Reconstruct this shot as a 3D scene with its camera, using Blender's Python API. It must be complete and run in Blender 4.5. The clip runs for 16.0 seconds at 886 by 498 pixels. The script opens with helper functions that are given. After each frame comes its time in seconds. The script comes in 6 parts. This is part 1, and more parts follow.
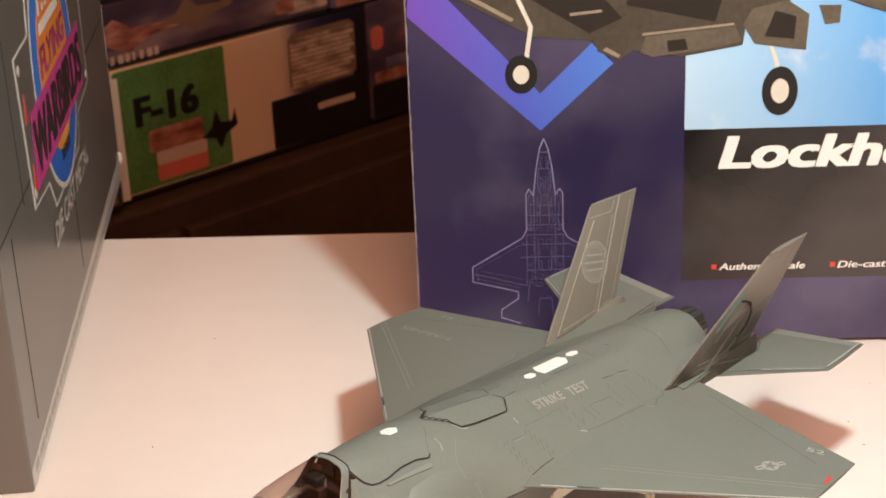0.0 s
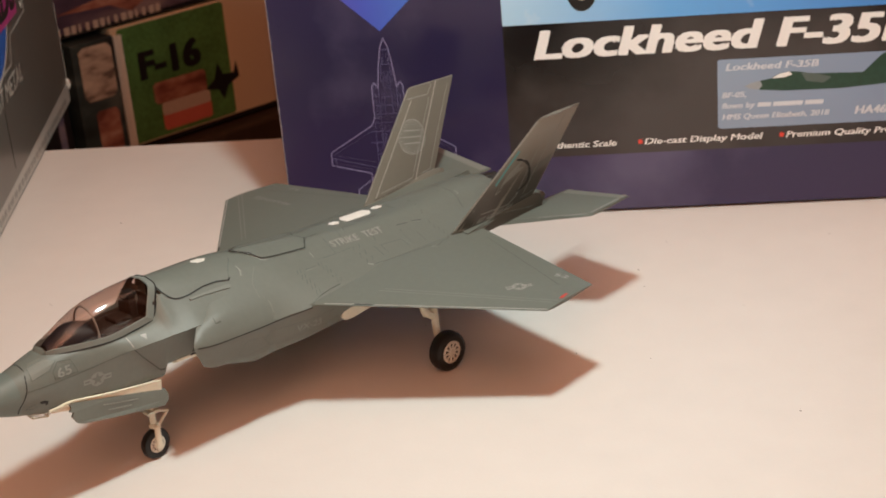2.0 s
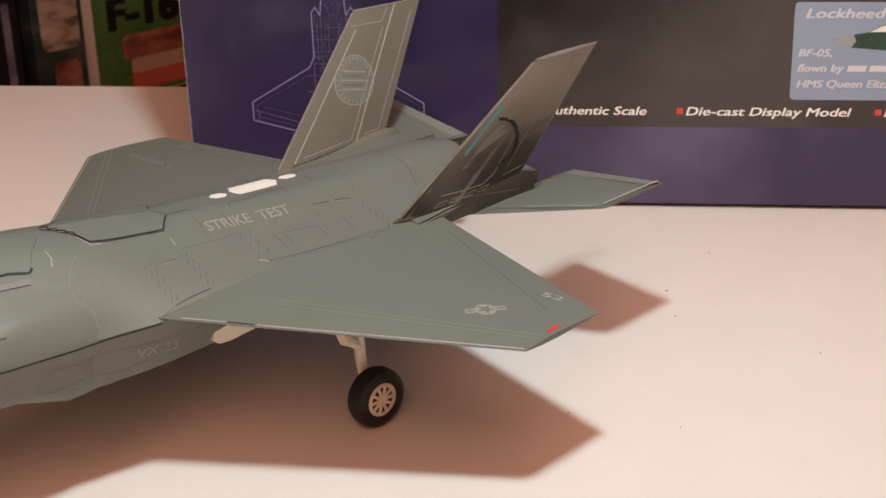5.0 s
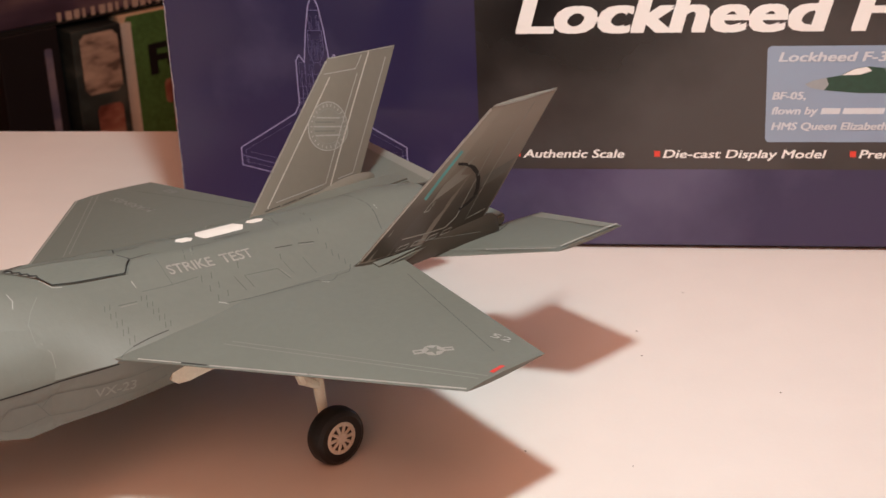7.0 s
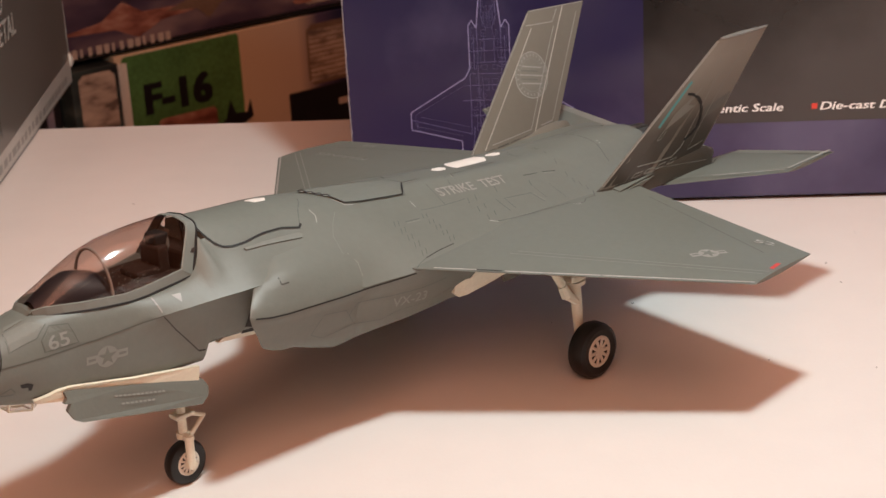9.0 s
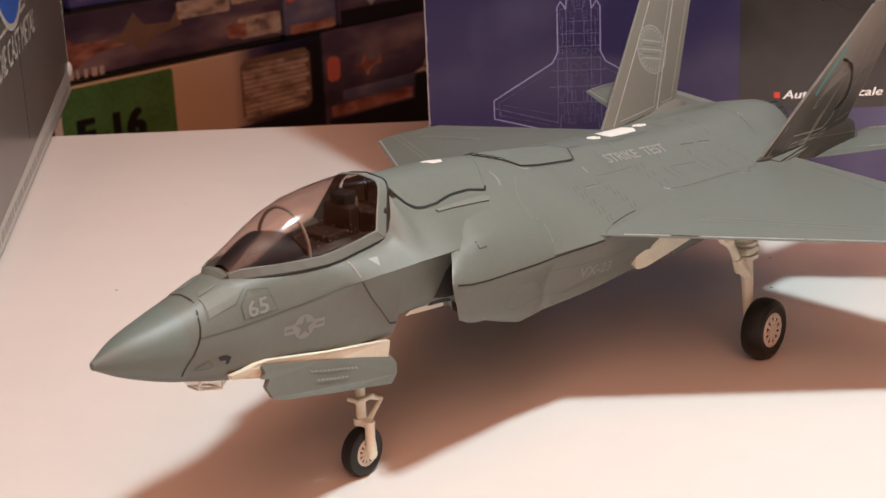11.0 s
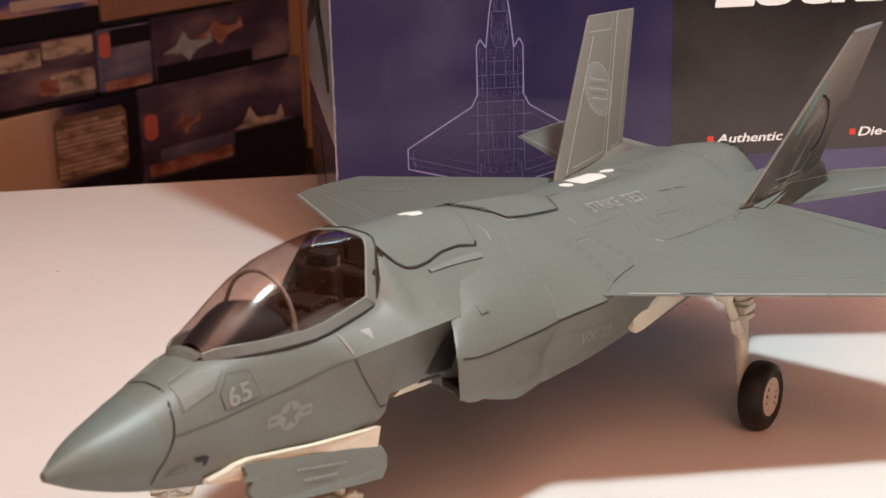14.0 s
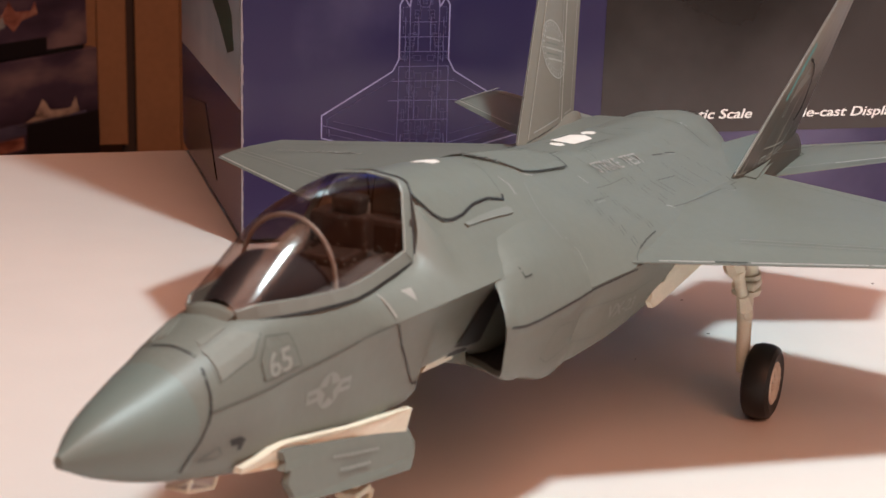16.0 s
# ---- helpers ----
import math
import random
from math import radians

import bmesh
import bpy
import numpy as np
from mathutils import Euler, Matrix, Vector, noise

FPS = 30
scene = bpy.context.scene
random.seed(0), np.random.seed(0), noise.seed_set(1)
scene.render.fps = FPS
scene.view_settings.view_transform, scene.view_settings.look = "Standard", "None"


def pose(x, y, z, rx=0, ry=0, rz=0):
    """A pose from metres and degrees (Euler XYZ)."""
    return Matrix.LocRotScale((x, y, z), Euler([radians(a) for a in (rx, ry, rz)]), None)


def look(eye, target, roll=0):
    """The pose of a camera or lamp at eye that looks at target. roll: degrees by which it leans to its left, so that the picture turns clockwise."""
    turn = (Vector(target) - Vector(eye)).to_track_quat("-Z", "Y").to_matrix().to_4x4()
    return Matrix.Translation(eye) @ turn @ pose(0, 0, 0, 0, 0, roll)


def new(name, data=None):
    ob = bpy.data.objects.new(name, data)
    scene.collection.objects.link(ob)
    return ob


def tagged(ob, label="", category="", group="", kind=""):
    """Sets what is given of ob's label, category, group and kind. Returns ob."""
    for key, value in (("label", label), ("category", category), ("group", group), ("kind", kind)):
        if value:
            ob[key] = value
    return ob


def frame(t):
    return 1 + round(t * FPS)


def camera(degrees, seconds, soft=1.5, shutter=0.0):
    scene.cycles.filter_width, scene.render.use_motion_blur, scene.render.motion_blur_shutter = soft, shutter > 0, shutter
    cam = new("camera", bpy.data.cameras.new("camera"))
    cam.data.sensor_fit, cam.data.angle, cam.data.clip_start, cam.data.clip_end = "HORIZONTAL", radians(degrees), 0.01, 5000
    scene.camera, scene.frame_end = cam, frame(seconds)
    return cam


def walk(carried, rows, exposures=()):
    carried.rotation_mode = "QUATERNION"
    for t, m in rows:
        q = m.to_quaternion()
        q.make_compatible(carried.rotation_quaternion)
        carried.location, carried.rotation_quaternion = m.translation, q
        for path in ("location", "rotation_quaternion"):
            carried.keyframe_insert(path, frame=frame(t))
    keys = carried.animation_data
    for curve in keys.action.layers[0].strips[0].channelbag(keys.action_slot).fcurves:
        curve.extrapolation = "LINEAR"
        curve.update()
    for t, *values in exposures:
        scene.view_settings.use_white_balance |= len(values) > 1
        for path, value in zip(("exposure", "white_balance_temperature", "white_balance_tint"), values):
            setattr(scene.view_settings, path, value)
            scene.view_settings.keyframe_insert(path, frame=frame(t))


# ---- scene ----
from mathutils.bvhtree import BVHTree

# ---------- camera ----------
cam = camera(31.0, 16.0, soft=1.5)
cam.data.dof.use_dof = True
cam.data.dof.focus_distance = 0.32
cam.data.dof.aperture_fstop = 80.0
PATH = [
    (0, pose(-0.2038, -0.4766, 0.2342, 67.45, 2.20, 1.93)),
    (0.5, pose(-0.1910, -0.4719, 0.2076, 66.52, 3.26, 2.24)),
    (1, pose(-0.1657, -0.4868, 0.2142, 66.38, 4.09, 2.93)),
    (1.5, pose(-0.1367, -0.5184, 0.1995, 67.67, 4.58, 4.06)),
    (2, pose(-0.1199, -0.5621, 0.2308, 66.68, 4.52, 4.06)),
    (2.5, pose(-0.1096, -0.5900, 0.2303, 67.13, 4.19, 4.62)),
    (3, pose(-0.1128, -0.6007, 0.2287, 67.48, 3.02, 4.93)),
    (3.5, pose(-0.1099, -0.6067, 0.2348, 67.39, 2.47, 5.24)),
    (3.7, pose(-0.1196, -0.5575, 0.2156, 67.25, 1.77, 5.04)),
    (5.8, pose(-0.1185, -0.4002, 0.1626, 66.35, 2.12, 6.84)),
    (6, pose(-0.1115, -0.4034, 0.1652, 67.13, 2.42, 7.25)),
    (6.5, pose(-0.1016, -0.4080, 0.1691, 67.64, 2.62, 7.81)),
    (7, pose(-0.0956, -0.4135, 0.1690, 67.92, 2.62, 8.09)),
    (7.5, pose(-0.1002, -0.4192, 0.1681, 68.12, 2.81, 8.40)),
    (8, pose(-0.1142, -0.4303, 0.1606, 68.50, 3.15, 8.64)),
    (8.5, pose(-0.1420, -0.4410, 0.1536, 69.31, 3.47, 7.25)),
    (9, pose(-0.1692, -0.4495, 0.1487, 70.28, 2.98, 4.24)),
    (9.5, pose(-0.1895, -0.4524, 0.1388, 70.71, 2.83, 2.45)),
    (9.7, pose(-0.1965, -0.4511, 0.1337, 70.77, 2.85, 2.14)),
    (11.8, pose(-0.2456, -0.4192, 0.1235, 72.93, 1.75, -2.92)),
    (12, pose(-0.2482, -0.4170, 0.1225, 73.00, 1.65, -3.61)),
    (12.5, pose(-0.2518, -0.4104, 0.1221, 73.35, 1.80, -4.82)),
    (13, pose(-0.2552, -0.4030, 0.1207, 73.71, 2.07, -6.12)),
    (13.5, pose(-0.2604, -0.3954, 0.1154, 73.97, 1.90, -7.17)),
    (14, pose(-0.2613, -0.3879, 0.1147, 74.08, 1.42, -7.95)),
    (14.5, pose(-0.2600, -0.3836, 0.1175, 74.28, 1.16, -8.78)),
    (15, pose(-0.2778, -0.3621, 0.1078, 74.21, 0.23, -11.21)),
    (15.5, pose(-0.2898, -0.3442, 0.0972, 74.13, -1.35, -15.24)),
    (16, pose(-0.2906, -0.3493, 0.0973, 74.58, -1.76, -15.81)),
]
walk(cam, PATH, [(0, 0.26, 6250, 5), (0.45, -0.26, 6220, 5), (1.2, -0.26, 6180, 4), (3.7, -0.34, 6200, 4), (5.8, -0.13, 6120, 12), (7.0, -0.12, 6220, 12), (7.4, -0.13, 6380, 11), (8.6, -0.13, 6180, 11), (9.7, -0.13, 6160, 11), (11.8, 0.10, 5820, 7), (14.0, 0.10, 5830, 7), (15.0, 0.14, 5830, 7), (16, 0.10, 5850, 8)])

# ---------- light ----------
world = bpy.data.worlds.new("room")
world.use_nodes = True
scene.world = world
world.node_tree.nodes["Background"].inputs[0].default_value = (1.0, 0.55, 0.36, 1)
world.node_tree.nodes["Background"].inputs[1].default_value = 0.04


def lamp(name, eye, target, size, watts, colour, shape="DISK"):
    data = bpy.data.lights.new(name, "AREA")
    data.shape, data.size, data.energy, data.color = shape, size, watts, colour
    ob = new(name, data)
    ob.matrix_world = look(eye, target)
    return tagged(ob, kind="structure")


bulb = bpy.data.lights.new("desk_lamp_light", "POINT")
bulb.energy, bulb.color, bulb.shadow_soft_size = 3.9, (0.88, 1.0, 0.94), 0.015
desk = new("desk_lamp_light", bulb)
desk.matrix_world = pose(-0.135, -0.21, 0.31)
tagged(desk, kind="structure")
lamp("ceiling_lamp_light", (0.25, -0.45, 1.62), (0.25, -0.449, 0.0), 1.50, 10.0, (1.0, 0.42, 0.24))
# added fill from the front; lifts the shade under the hull and the pile
lamp("front_fill_light", (-0.1, -1.5, 1.22), (-0.15, -0.05, 0.0), 1.2, 17.0, (1.0, 0.42, 0.24))

# ---------- materials ----------
def mat(name, base, rough=0.5, metal=0.0, vary=0.08, scale=60.0, bump=0.0, bump_scale=300.0, spec=0.5, coat=0.0):
    """Principled paint with two scales of tone and a fine relief; sizes in metres."""
    m = bpy.data.materials.new(name)
    m.use_nodes = True
    nt = m.node_tree
    p = nt.nodes["Principled BSDF"]
    p.inputs["Roughness"].default_value, p.inputs["Metallic"].default_value = rough, metal
    p.inputs["Specular IOR Level"].default_value = spec
    p.inputs["Coat Weight"].default_value = coat
    co = nt.nodes.new("ShaderNodeTexCoord")
    big, fine = nt.nodes.new("ShaderNodeTexNoise"), nt.nodes.new("ShaderNodeTexNoise")
    big.inputs["Scale"].default_value, fine.inputs["Scale"].default_value = scale, scale * 9
    for n in (big, fine):
        n.inputs["Detail"].default_value = 4
        nt.links.new(co.outputs["Object"], n.inputs["Vector"])
    add = nt.nodes.new("ShaderNodeMath")
    add.operation = "ADD"
    nt.links.new(big.outputs[0], add.inputs[0])
    nt.links.new(fine.outputs[0], add.inputs[1])
    ramp = nt.nodes.new("ShaderNodeMapRange")
    ramp.inputs[1].default_value, ramp.inputs[2].default_value = 0.6, 1.4
    ramp.inputs[3].default_value, ramp.inputs[4].default_value = 1 - vary, 1 + vary
    nt.links.new(add.outputs[0], ramp.inputs[0])
    mul = nt.nodes.new("ShaderNodeVectorMath")
    mul.operation = "SCALE"
    mul.inputs[0].default_value = base[:3]
    nt.links.new(ramp.outputs[0], mul.inputs["Scale"])
    nt.links.new(mul.outputs[0], p.inputs["Base Color"])
    rr = nt.nodes.new("ShaderNodeMapRange")
    rr.inputs[3].default_value, rr.inputs[4].default_value = max(0.02, rough - 0.07), min(1, rough + 0.07)
    nt.links.new(big.outputs[0], rr.inputs[0])
    nt.links.new(rr.outputs[0], p.inputs["Roughness"])
    if bump:
        t = nt.nodes.new("ShaderNodeTexNoise")
        t.inputs["Scale"].default_value = bump_scale
        nt.links.new(co.outputs["Object"], t.inputs["Vector"])
        b = nt.nodes.new("ShaderNodeBump")
        b.inputs["Strength"].default_value, b.inputs["Distance"].default_value = bump, 0.0004
        nt.links.new(t.outputs[0], b.inputs["Height"])
        nt.links.new(b.outputs[0], p.inputs["Normal"])
    return m


def gradient_mat(name, stops, axis, lo, hi, rough=0.3, cloud=0.0, cloud_colour=(0.8, 0.8, 0.85), cloud_scale=40.0, cut=0.55):
    """Printed card: a colour ramp along one axis of the object, with clouds mixed in."""
    m = bpy.data.materials.new(name)
    m.use_nodes = True
    nt = m.node_tree
    p = nt.nodes["Principled BSDF"]
    p.inputs["Roughness"].default_value = rough
    co, sep = nt.nodes.new("ShaderNodeTexCoord"), nt.nodes.new("ShaderNodeSeparateXYZ")
    nt.links.new(co.outputs["Object"], sep.inputs[0])
    mr = nt.nodes.new("ShaderNodeMapRange")
    mr.inputs[1].default_value, mr.inputs[2].default_value = lo, hi
    nt.links.new(sep.outputs[axis], mr.inputs[0])
    ramp = nt.nodes.new("ShaderNodeValToRGB")
    while len(ramp.color_ramp.elements) < len(stops):
        ramp.color_ramp.elements.new(0.5)
    for e, (at, c) in zip(ramp.color_ramp.elements, stops):
        e.position, e.color = at, (*c, 1)
    nt.links.new(mr.outputs[0], ramp.inputs[0])
    out = ramp.outputs[0]
    if cloud:
        ns = nt.nodes.new("ShaderNodeTexNoise")
        ns.inputs["Scale"].default_value, ns.inputs["Detail"].default_value = cloud_scale, 6
        nt.links.new(co.outputs["Object"], ns.inputs["Vector"])
        cr = nt.nodes.new("ShaderNodeMapRange")
        cr.inputs[1].default_value, cr.inputs[2].default_value = cut, cut + 0.18
        cr.inputs[4].default_value = cloud
        nt.links.new(ns.outputs[0], cr.inputs[0])
        mix = nt.nodes.new("ShaderNodeMix")
        mix.data_type = "RGBA"
        nt.links.new(cr.outputs[0], mix.inputs[0])
        nt.links.new(out, mix.inputs[6])
        mix.inputs[7].default_value = (*cloud_colour, 1)
        out = mix.outputs[2]
    nt.links.new(out, p.inputs["Base Color"])
    return m


def glass_mat(name, tint):
    """Thin clear sheet: see-through, with gloss that grows towards the rim."""
    m = bpy.data.materials.new(name)
    m.use_nodes = True
    nt = m.node_tree
    nt.nodes.remove(nt.nodes["Principled BSDF"])
    tr, gl, lw, pw, mr, mx = (nt.nodes.new("ShaderNode" + k) for k in ("BsdfTransparent", "BsdfGlossy", "LayerWeight", "Math", "MapRange", "MixShader"))
    tr.inputs[0].default_value = (*tint, 1)
    gl.inputs["Roughness"].default_value = 0.11
    pw.operation = "POWER"
    pw.inputs[1].default_value = 4.0
    nt.links.new(lw.outputs["Facing"], pw.inputs[0])
    nt.links.new(pw.outputs[0], mr.inputs[0])
    mr.inputs[3].default_value, mr.inputs[4].default_value = 0.07, 0.80
    nt.links.new(mr.outputs[0], mx.inputs[0])
    nt.links.new(tr.outputs[0], mx.inputs[1])
    nt.links.new(gl.outputs[0], mx.inputs[2])
    nt.links.new(mx.outputs[0], nt.nodes["Material Output"].inputs[0])
    return m


M_TABLE = mat("white_laminate", (0.745, 0.715, 0.685), 0.45, vary=0.03, scale=8, bump=0.05, bump_scale=900)
M_PAINT = mat("jet_grey_paint", (0.134, 0.149, 0.131), 0.50, vary=0.06, scale=70, bump=0.06, bump_scale=1500)
M_PAINT2 = mat("panel_reflection_and_stripe_grey", (0.160, 0.176, 0.157), 0.62, vary=0.05, scale=90)
M_EDGE = mat("jet_edge_grey", (0.20, 0.212, 0.190), 0.42, vary=0.05, scale=90)
M_CONE = mat("radome_grey", (0.128, 0.160, 0.147), 0.45, vary=0.05, scale=60)
M_LINE = mat("panel_groove", (0.030, 0.032, 0.028), 0.6)
M_LINE2 = mat("panel_groove_soft", (0.082, 0.092, 0.082), 0.6)
M_FAINT = mat("panel_groove_faint", (0.092, 0.104, 0.094), 0.6)
M_WHITE = mat("white_marking", (0.72, 0.70, 0.66), 0.5)
M_MARK = mat("pale_grey_marking", (0.33, 0.34, 0.32), 0.5)
M_TITLE = mat("grey_title_marking", (0.28, 0.28, 0.26), 0.5)
M_RED = mat("red_marking", (0.55, 0.04, 0.03), 0.45)
M_CREAM = mat("cream_plastic", (0.72, 0.69, 0.56), 0.45, vary=0.08, scale=200)
M_TYRE = mat("black_rubber", (0.006, 0.006, 0.006), 0.48, vary=0.2, scale=300)
M_RIM = mat("pale_wheel", (0.62, 0.58, 0.50), 0.4, vary=0.06, scale=300)
M_SPOKE_SHADE = mat("spoke_shade_brown", (0.30, 0.27, 0.22), 0.6)
# near-black: depth shade for duct and carton base, plain dark colour elsewhere
M_DARK = mat("depth_shade_and_dark_parts", (0.012, 0.012, 0.012), 0.7)
M_METAL = mat("dark_nozzle_metal", (0.10, 0.095, 0.085), 0.4, 0.8)
# dark livery fade; upper stops lightened to paint in light on the fin
M_FINART = gradient_mat("fin_art_fade_lit_top", [(0.0, (0.040, 0.036, 0.028)), (0.30, (0.066, 0.060, 0.049)), (0.55, (0.160, 0.152, 0.127)), (1.0, (0.245, 0.235, 0.198))], 2, 0.040, 0.062, 0.4)
M_STRIP = mat("raised_strip_grey", (0.168, 0.185, 0.168), 0.42, vary=0.05, scale=90)
M_SUB = mat("panel_groove_shallow", (0.098, 0.110, 0.100), 0.5)
M_BLACK = mat("black_gap", (0.008, 0.008, 0.008), 0.6)
M_WORN = mat("worn_bare_edge", (0.42, 0.42, 0.39), 0.3, 0.3, vary=0.2, scale=300)
M_DIM = mat("dim_grey_marking", (0.205, 0.222, 0.205), 0.5)
M_DISC = mat("fin_badge_grey", (0.185, 0.188, 0.165), 0.42)
M_FIN = mat("fin_warm_grey", (0.160, 0.154, 0.129), 0.42, vary=0.06, scale=70, bump=0.05, bump_scale=1500)
M_COAMING = mat("coaming_slate", (0.022, 0.023, 0.030), 0.5, vary=0.2, scale=300)
# painted highlight for the bevels of raised fin panels
M_BEVEL = mat("panel_bevel_highlight", (0.46, 0.45, 0.41), 0.35, vary=0.15, scale=200)
M_SOFT = mat("soft_grey_marking", (0.225, 0.24, 0.222), 0.5)
M_EDGE2 = mat("fin_band_grey", (0.10, 0.105, 0.092), 0.45)
M_TEAL = mat("fin_art_teal", (0.08, 0.28, 0.28), 0.4)
M_SEAT = mat("cockpit_dark_brown", (0.032, 0.019, 0.014), 0.5, vary=0.4, scale=400)
M_GLASS = glass_mat("smoked_canopy", (0.77, 0.66, 0.62))
M_CLEAR = glass_mat("clear_plastic", (0.85, 0.82, 0.78))

# ---------- mesh helpers ----------
def part(name, bm, material, parent, label="", smooth=False):
    me = bpy.data.meshes.new(name)
    bmesh.ops.recalc_face_normals(bm, faces=bm.faces[:])
    bm.to_mesh(me)
    bm.free()
    me.materials.append(material)
    if smooth:
        me.polygons.foreach_set("use_smooth", [True] * len(me.polygons))
        me.set_sharp_from_angle(angle=radians(38))
    ob = new(name, me)
    ob.parent = parent
    if label:
        ob["label"] = label
    return ob


def thing(name, m, label, category, group="", kind=""):
    ob = new(name)
    ob.empty_display_size = 0.01
    ob.matrix_world = m
    return tagged(ob, label, category, group, kind)


def box_bm(x0, x1, y0, y1, z0, z1, bevel=0.0, seg=2):
    bm = bmesh.new()
    vs = [bm.verts.new((x, y, z)) for x in (x0, x1) for y in (y0, y1) for z in (z0, z1)]
    for f in ((0, 1, 3, 2), (4, 6, 7, 5), (0, 4, 5, 1), (2, 3, 7, 6), (0, 2, 6, 4), (1, 5, 7, 3)):
        bm.faces.new([vs[i] for i in f])
    if bevel:
        bmesh.ops.bevel(bm, geom=bm.edges[:], offset=bevel, segments=seg, affect="EDGES", profile=0.5)
    return bm


def slab(bm, pts, off):
    """A plate: the polygon pts and its copy moved by off."""
    a = [bm.verts.new(p) for p in pts]
    b = [bm.verts.new(Vector(p) + Vector(off)) for p in pts]
    n = len(a)
    bm.faces.new(a)
    bm.faces.new(b[::-1])
    for i in range(n):
        bm.faces.new((a[i], a[(i + 1) % n], b[(i + 1) % n], b[i]))
    return bm


def loft(bm, rings, cap=True, closed=True):
    rows = [[bm.verts.new(p) for p in r] for r in rings]
    n = len(rows[0])
    for a, b in zip(rows, rows[1:]):
        for i in range(n if closed else n - 1):
            bm.faces.new((a[i], a[(i + 1) % n], b[(i + 1) % n], b[i]))
    if cap:
        bm.faces.new(rows[0])
        bm.faces.new(rows[-1][::-1])
    return bm


def tube(bm, a, b, r0, r1=None, n=12):
    a, b = Vector(a), Vector(b)
    r1 = r0 if r1 is None else r1
    q = (b - a).to_track_quat("Z", "Y").to_matrix()
    ring = [Vector((math.cos(2 * math.pi * i / n), math.sin(2 * math.pi * i / n), 0)) for i in range(n)]
    return loft(bm, [[a + q @ (v * r0) for v in ring], [b + q @ (v * r1) for v in ring]])


def lathe(bm, profile, n=28):
    """profile: (radius, along) about the local y axis."""
    return loft(bm, [[Vector((r * math.cos(2 * math.pi * i / n), y, r * math.sin(2 * math.pi * i / n))) for i in range(n)] for r, y in profile])


def text_bm(words, height, width=None, shear=0.0, fat=0.0, spacing=1.0, bold=0.0):
    """Flat letters in the xy plane from the origin, of that capital height, as one bmesh."""
    cu = bpy.data.curves.new("letters", "FONT")
    cu.body, cu.size, cu.shear, cu.offset, cu.space_character, cu.fill_mode, cu.resolution_u = words, 1.0, shear, fat, spacing, "FRONT", 3
    ob = bpy.data.objects.new("letters", cu)
    scene.collection.objects.link(ob)
    bpy.context.view_layer.update()
    me = bpy.data.meshes.new_from_object(ob.evaluated_get(bpy.context.evaluated_depsgraph_get()))
    bm = bmesh.new()
    bm.from_mesh(me)
    bpy.data.objects.remove(ob)
    bpy.data.meshes.remove(me)
    bpy.data.curves.remove(cu)
    xs = [v.co.x for v in bm.verts]
    x0, w = min(xs), max(xs) - min(xs)
    cap = 0.729
    sx = width / w if width else height / cap
    for v in bm.verts:
        v.co = ((v.co.x - x0) * sx, v.co.y * height / cap, 0)
    if bold:
        plain = bm.verts[:] + bm.edges[:] + bm.faces[:]
        for k, (a, c) in enumerate(((1, 0.4), (-1, 0.4), (1, -0.4), (-1, -0.4))):
            more = bmesh.ops.duplicate(bm, geom=plain)["geom"]
            for v in (g for g in more if isinstance(g, bmesh.types.BMVert)):
                v.co += Vector((a * bold, c * bold, 0.000012 * (k + 1)))
    return bm

# ---------- room and table ----------
def build_room():
    wallm = mat("room_wall", (0.34, 0.25, 0.18), 0.8, vary=0.15, scale=3)
    floorm = mat("dark_floor", (0.06, 0.045, 0.035), 0.6, vary=0.2, scale=6)
    ceil = mat("cream_ceiling", (0.68, 0.58, 0.48), 0.8, vary=0.06, scale=3)
    for name, dims in (("floor", (-1.9, 1.6, -1.9, 1.9, -0.80, -0.74)), ("ceiling", (-1.9, 1.6, -1.9, 1.9, 1.66, 1.72)),
                       ("wall_north", (-1.9, 1.6, 1.9, 1.96, -0.74, 1.66)), ("wall_south", (-1.9, 1.6, -1.96, -1.9, -0.74, 1.66)),
                       ("wall_west", (-1.96, -1.9, -1.9, 1.9, -0.74, 1.66)), ("wall_east", (1.6, 1.66, -1.9, 1.9, -0.74, 1.66))):
        ob = part(name, box_bm(*dims), {"floor": floorm, "ceiling": ceil}.get(name, wallm), None)
        tagged(ob, kind="structure")
    t = thing("table", pose(0, 0, 0), "white laminate table top with a plain smooth surface", "table")
    part("table_top", box_bm(-0.95, 0.031, -0.80, 0.106, -0.026, 0.0, 0.0012), M_TABLE, t)
    for x in (-0.90, -0.02):
        for y in (-0.75, 0.06):
            part("leg", box_bm(x - 0.02, x + 0.02, y - 0.02, y + 0.02, -0.74, -0.026, 0.002), M_TABLE, t)


build_room()


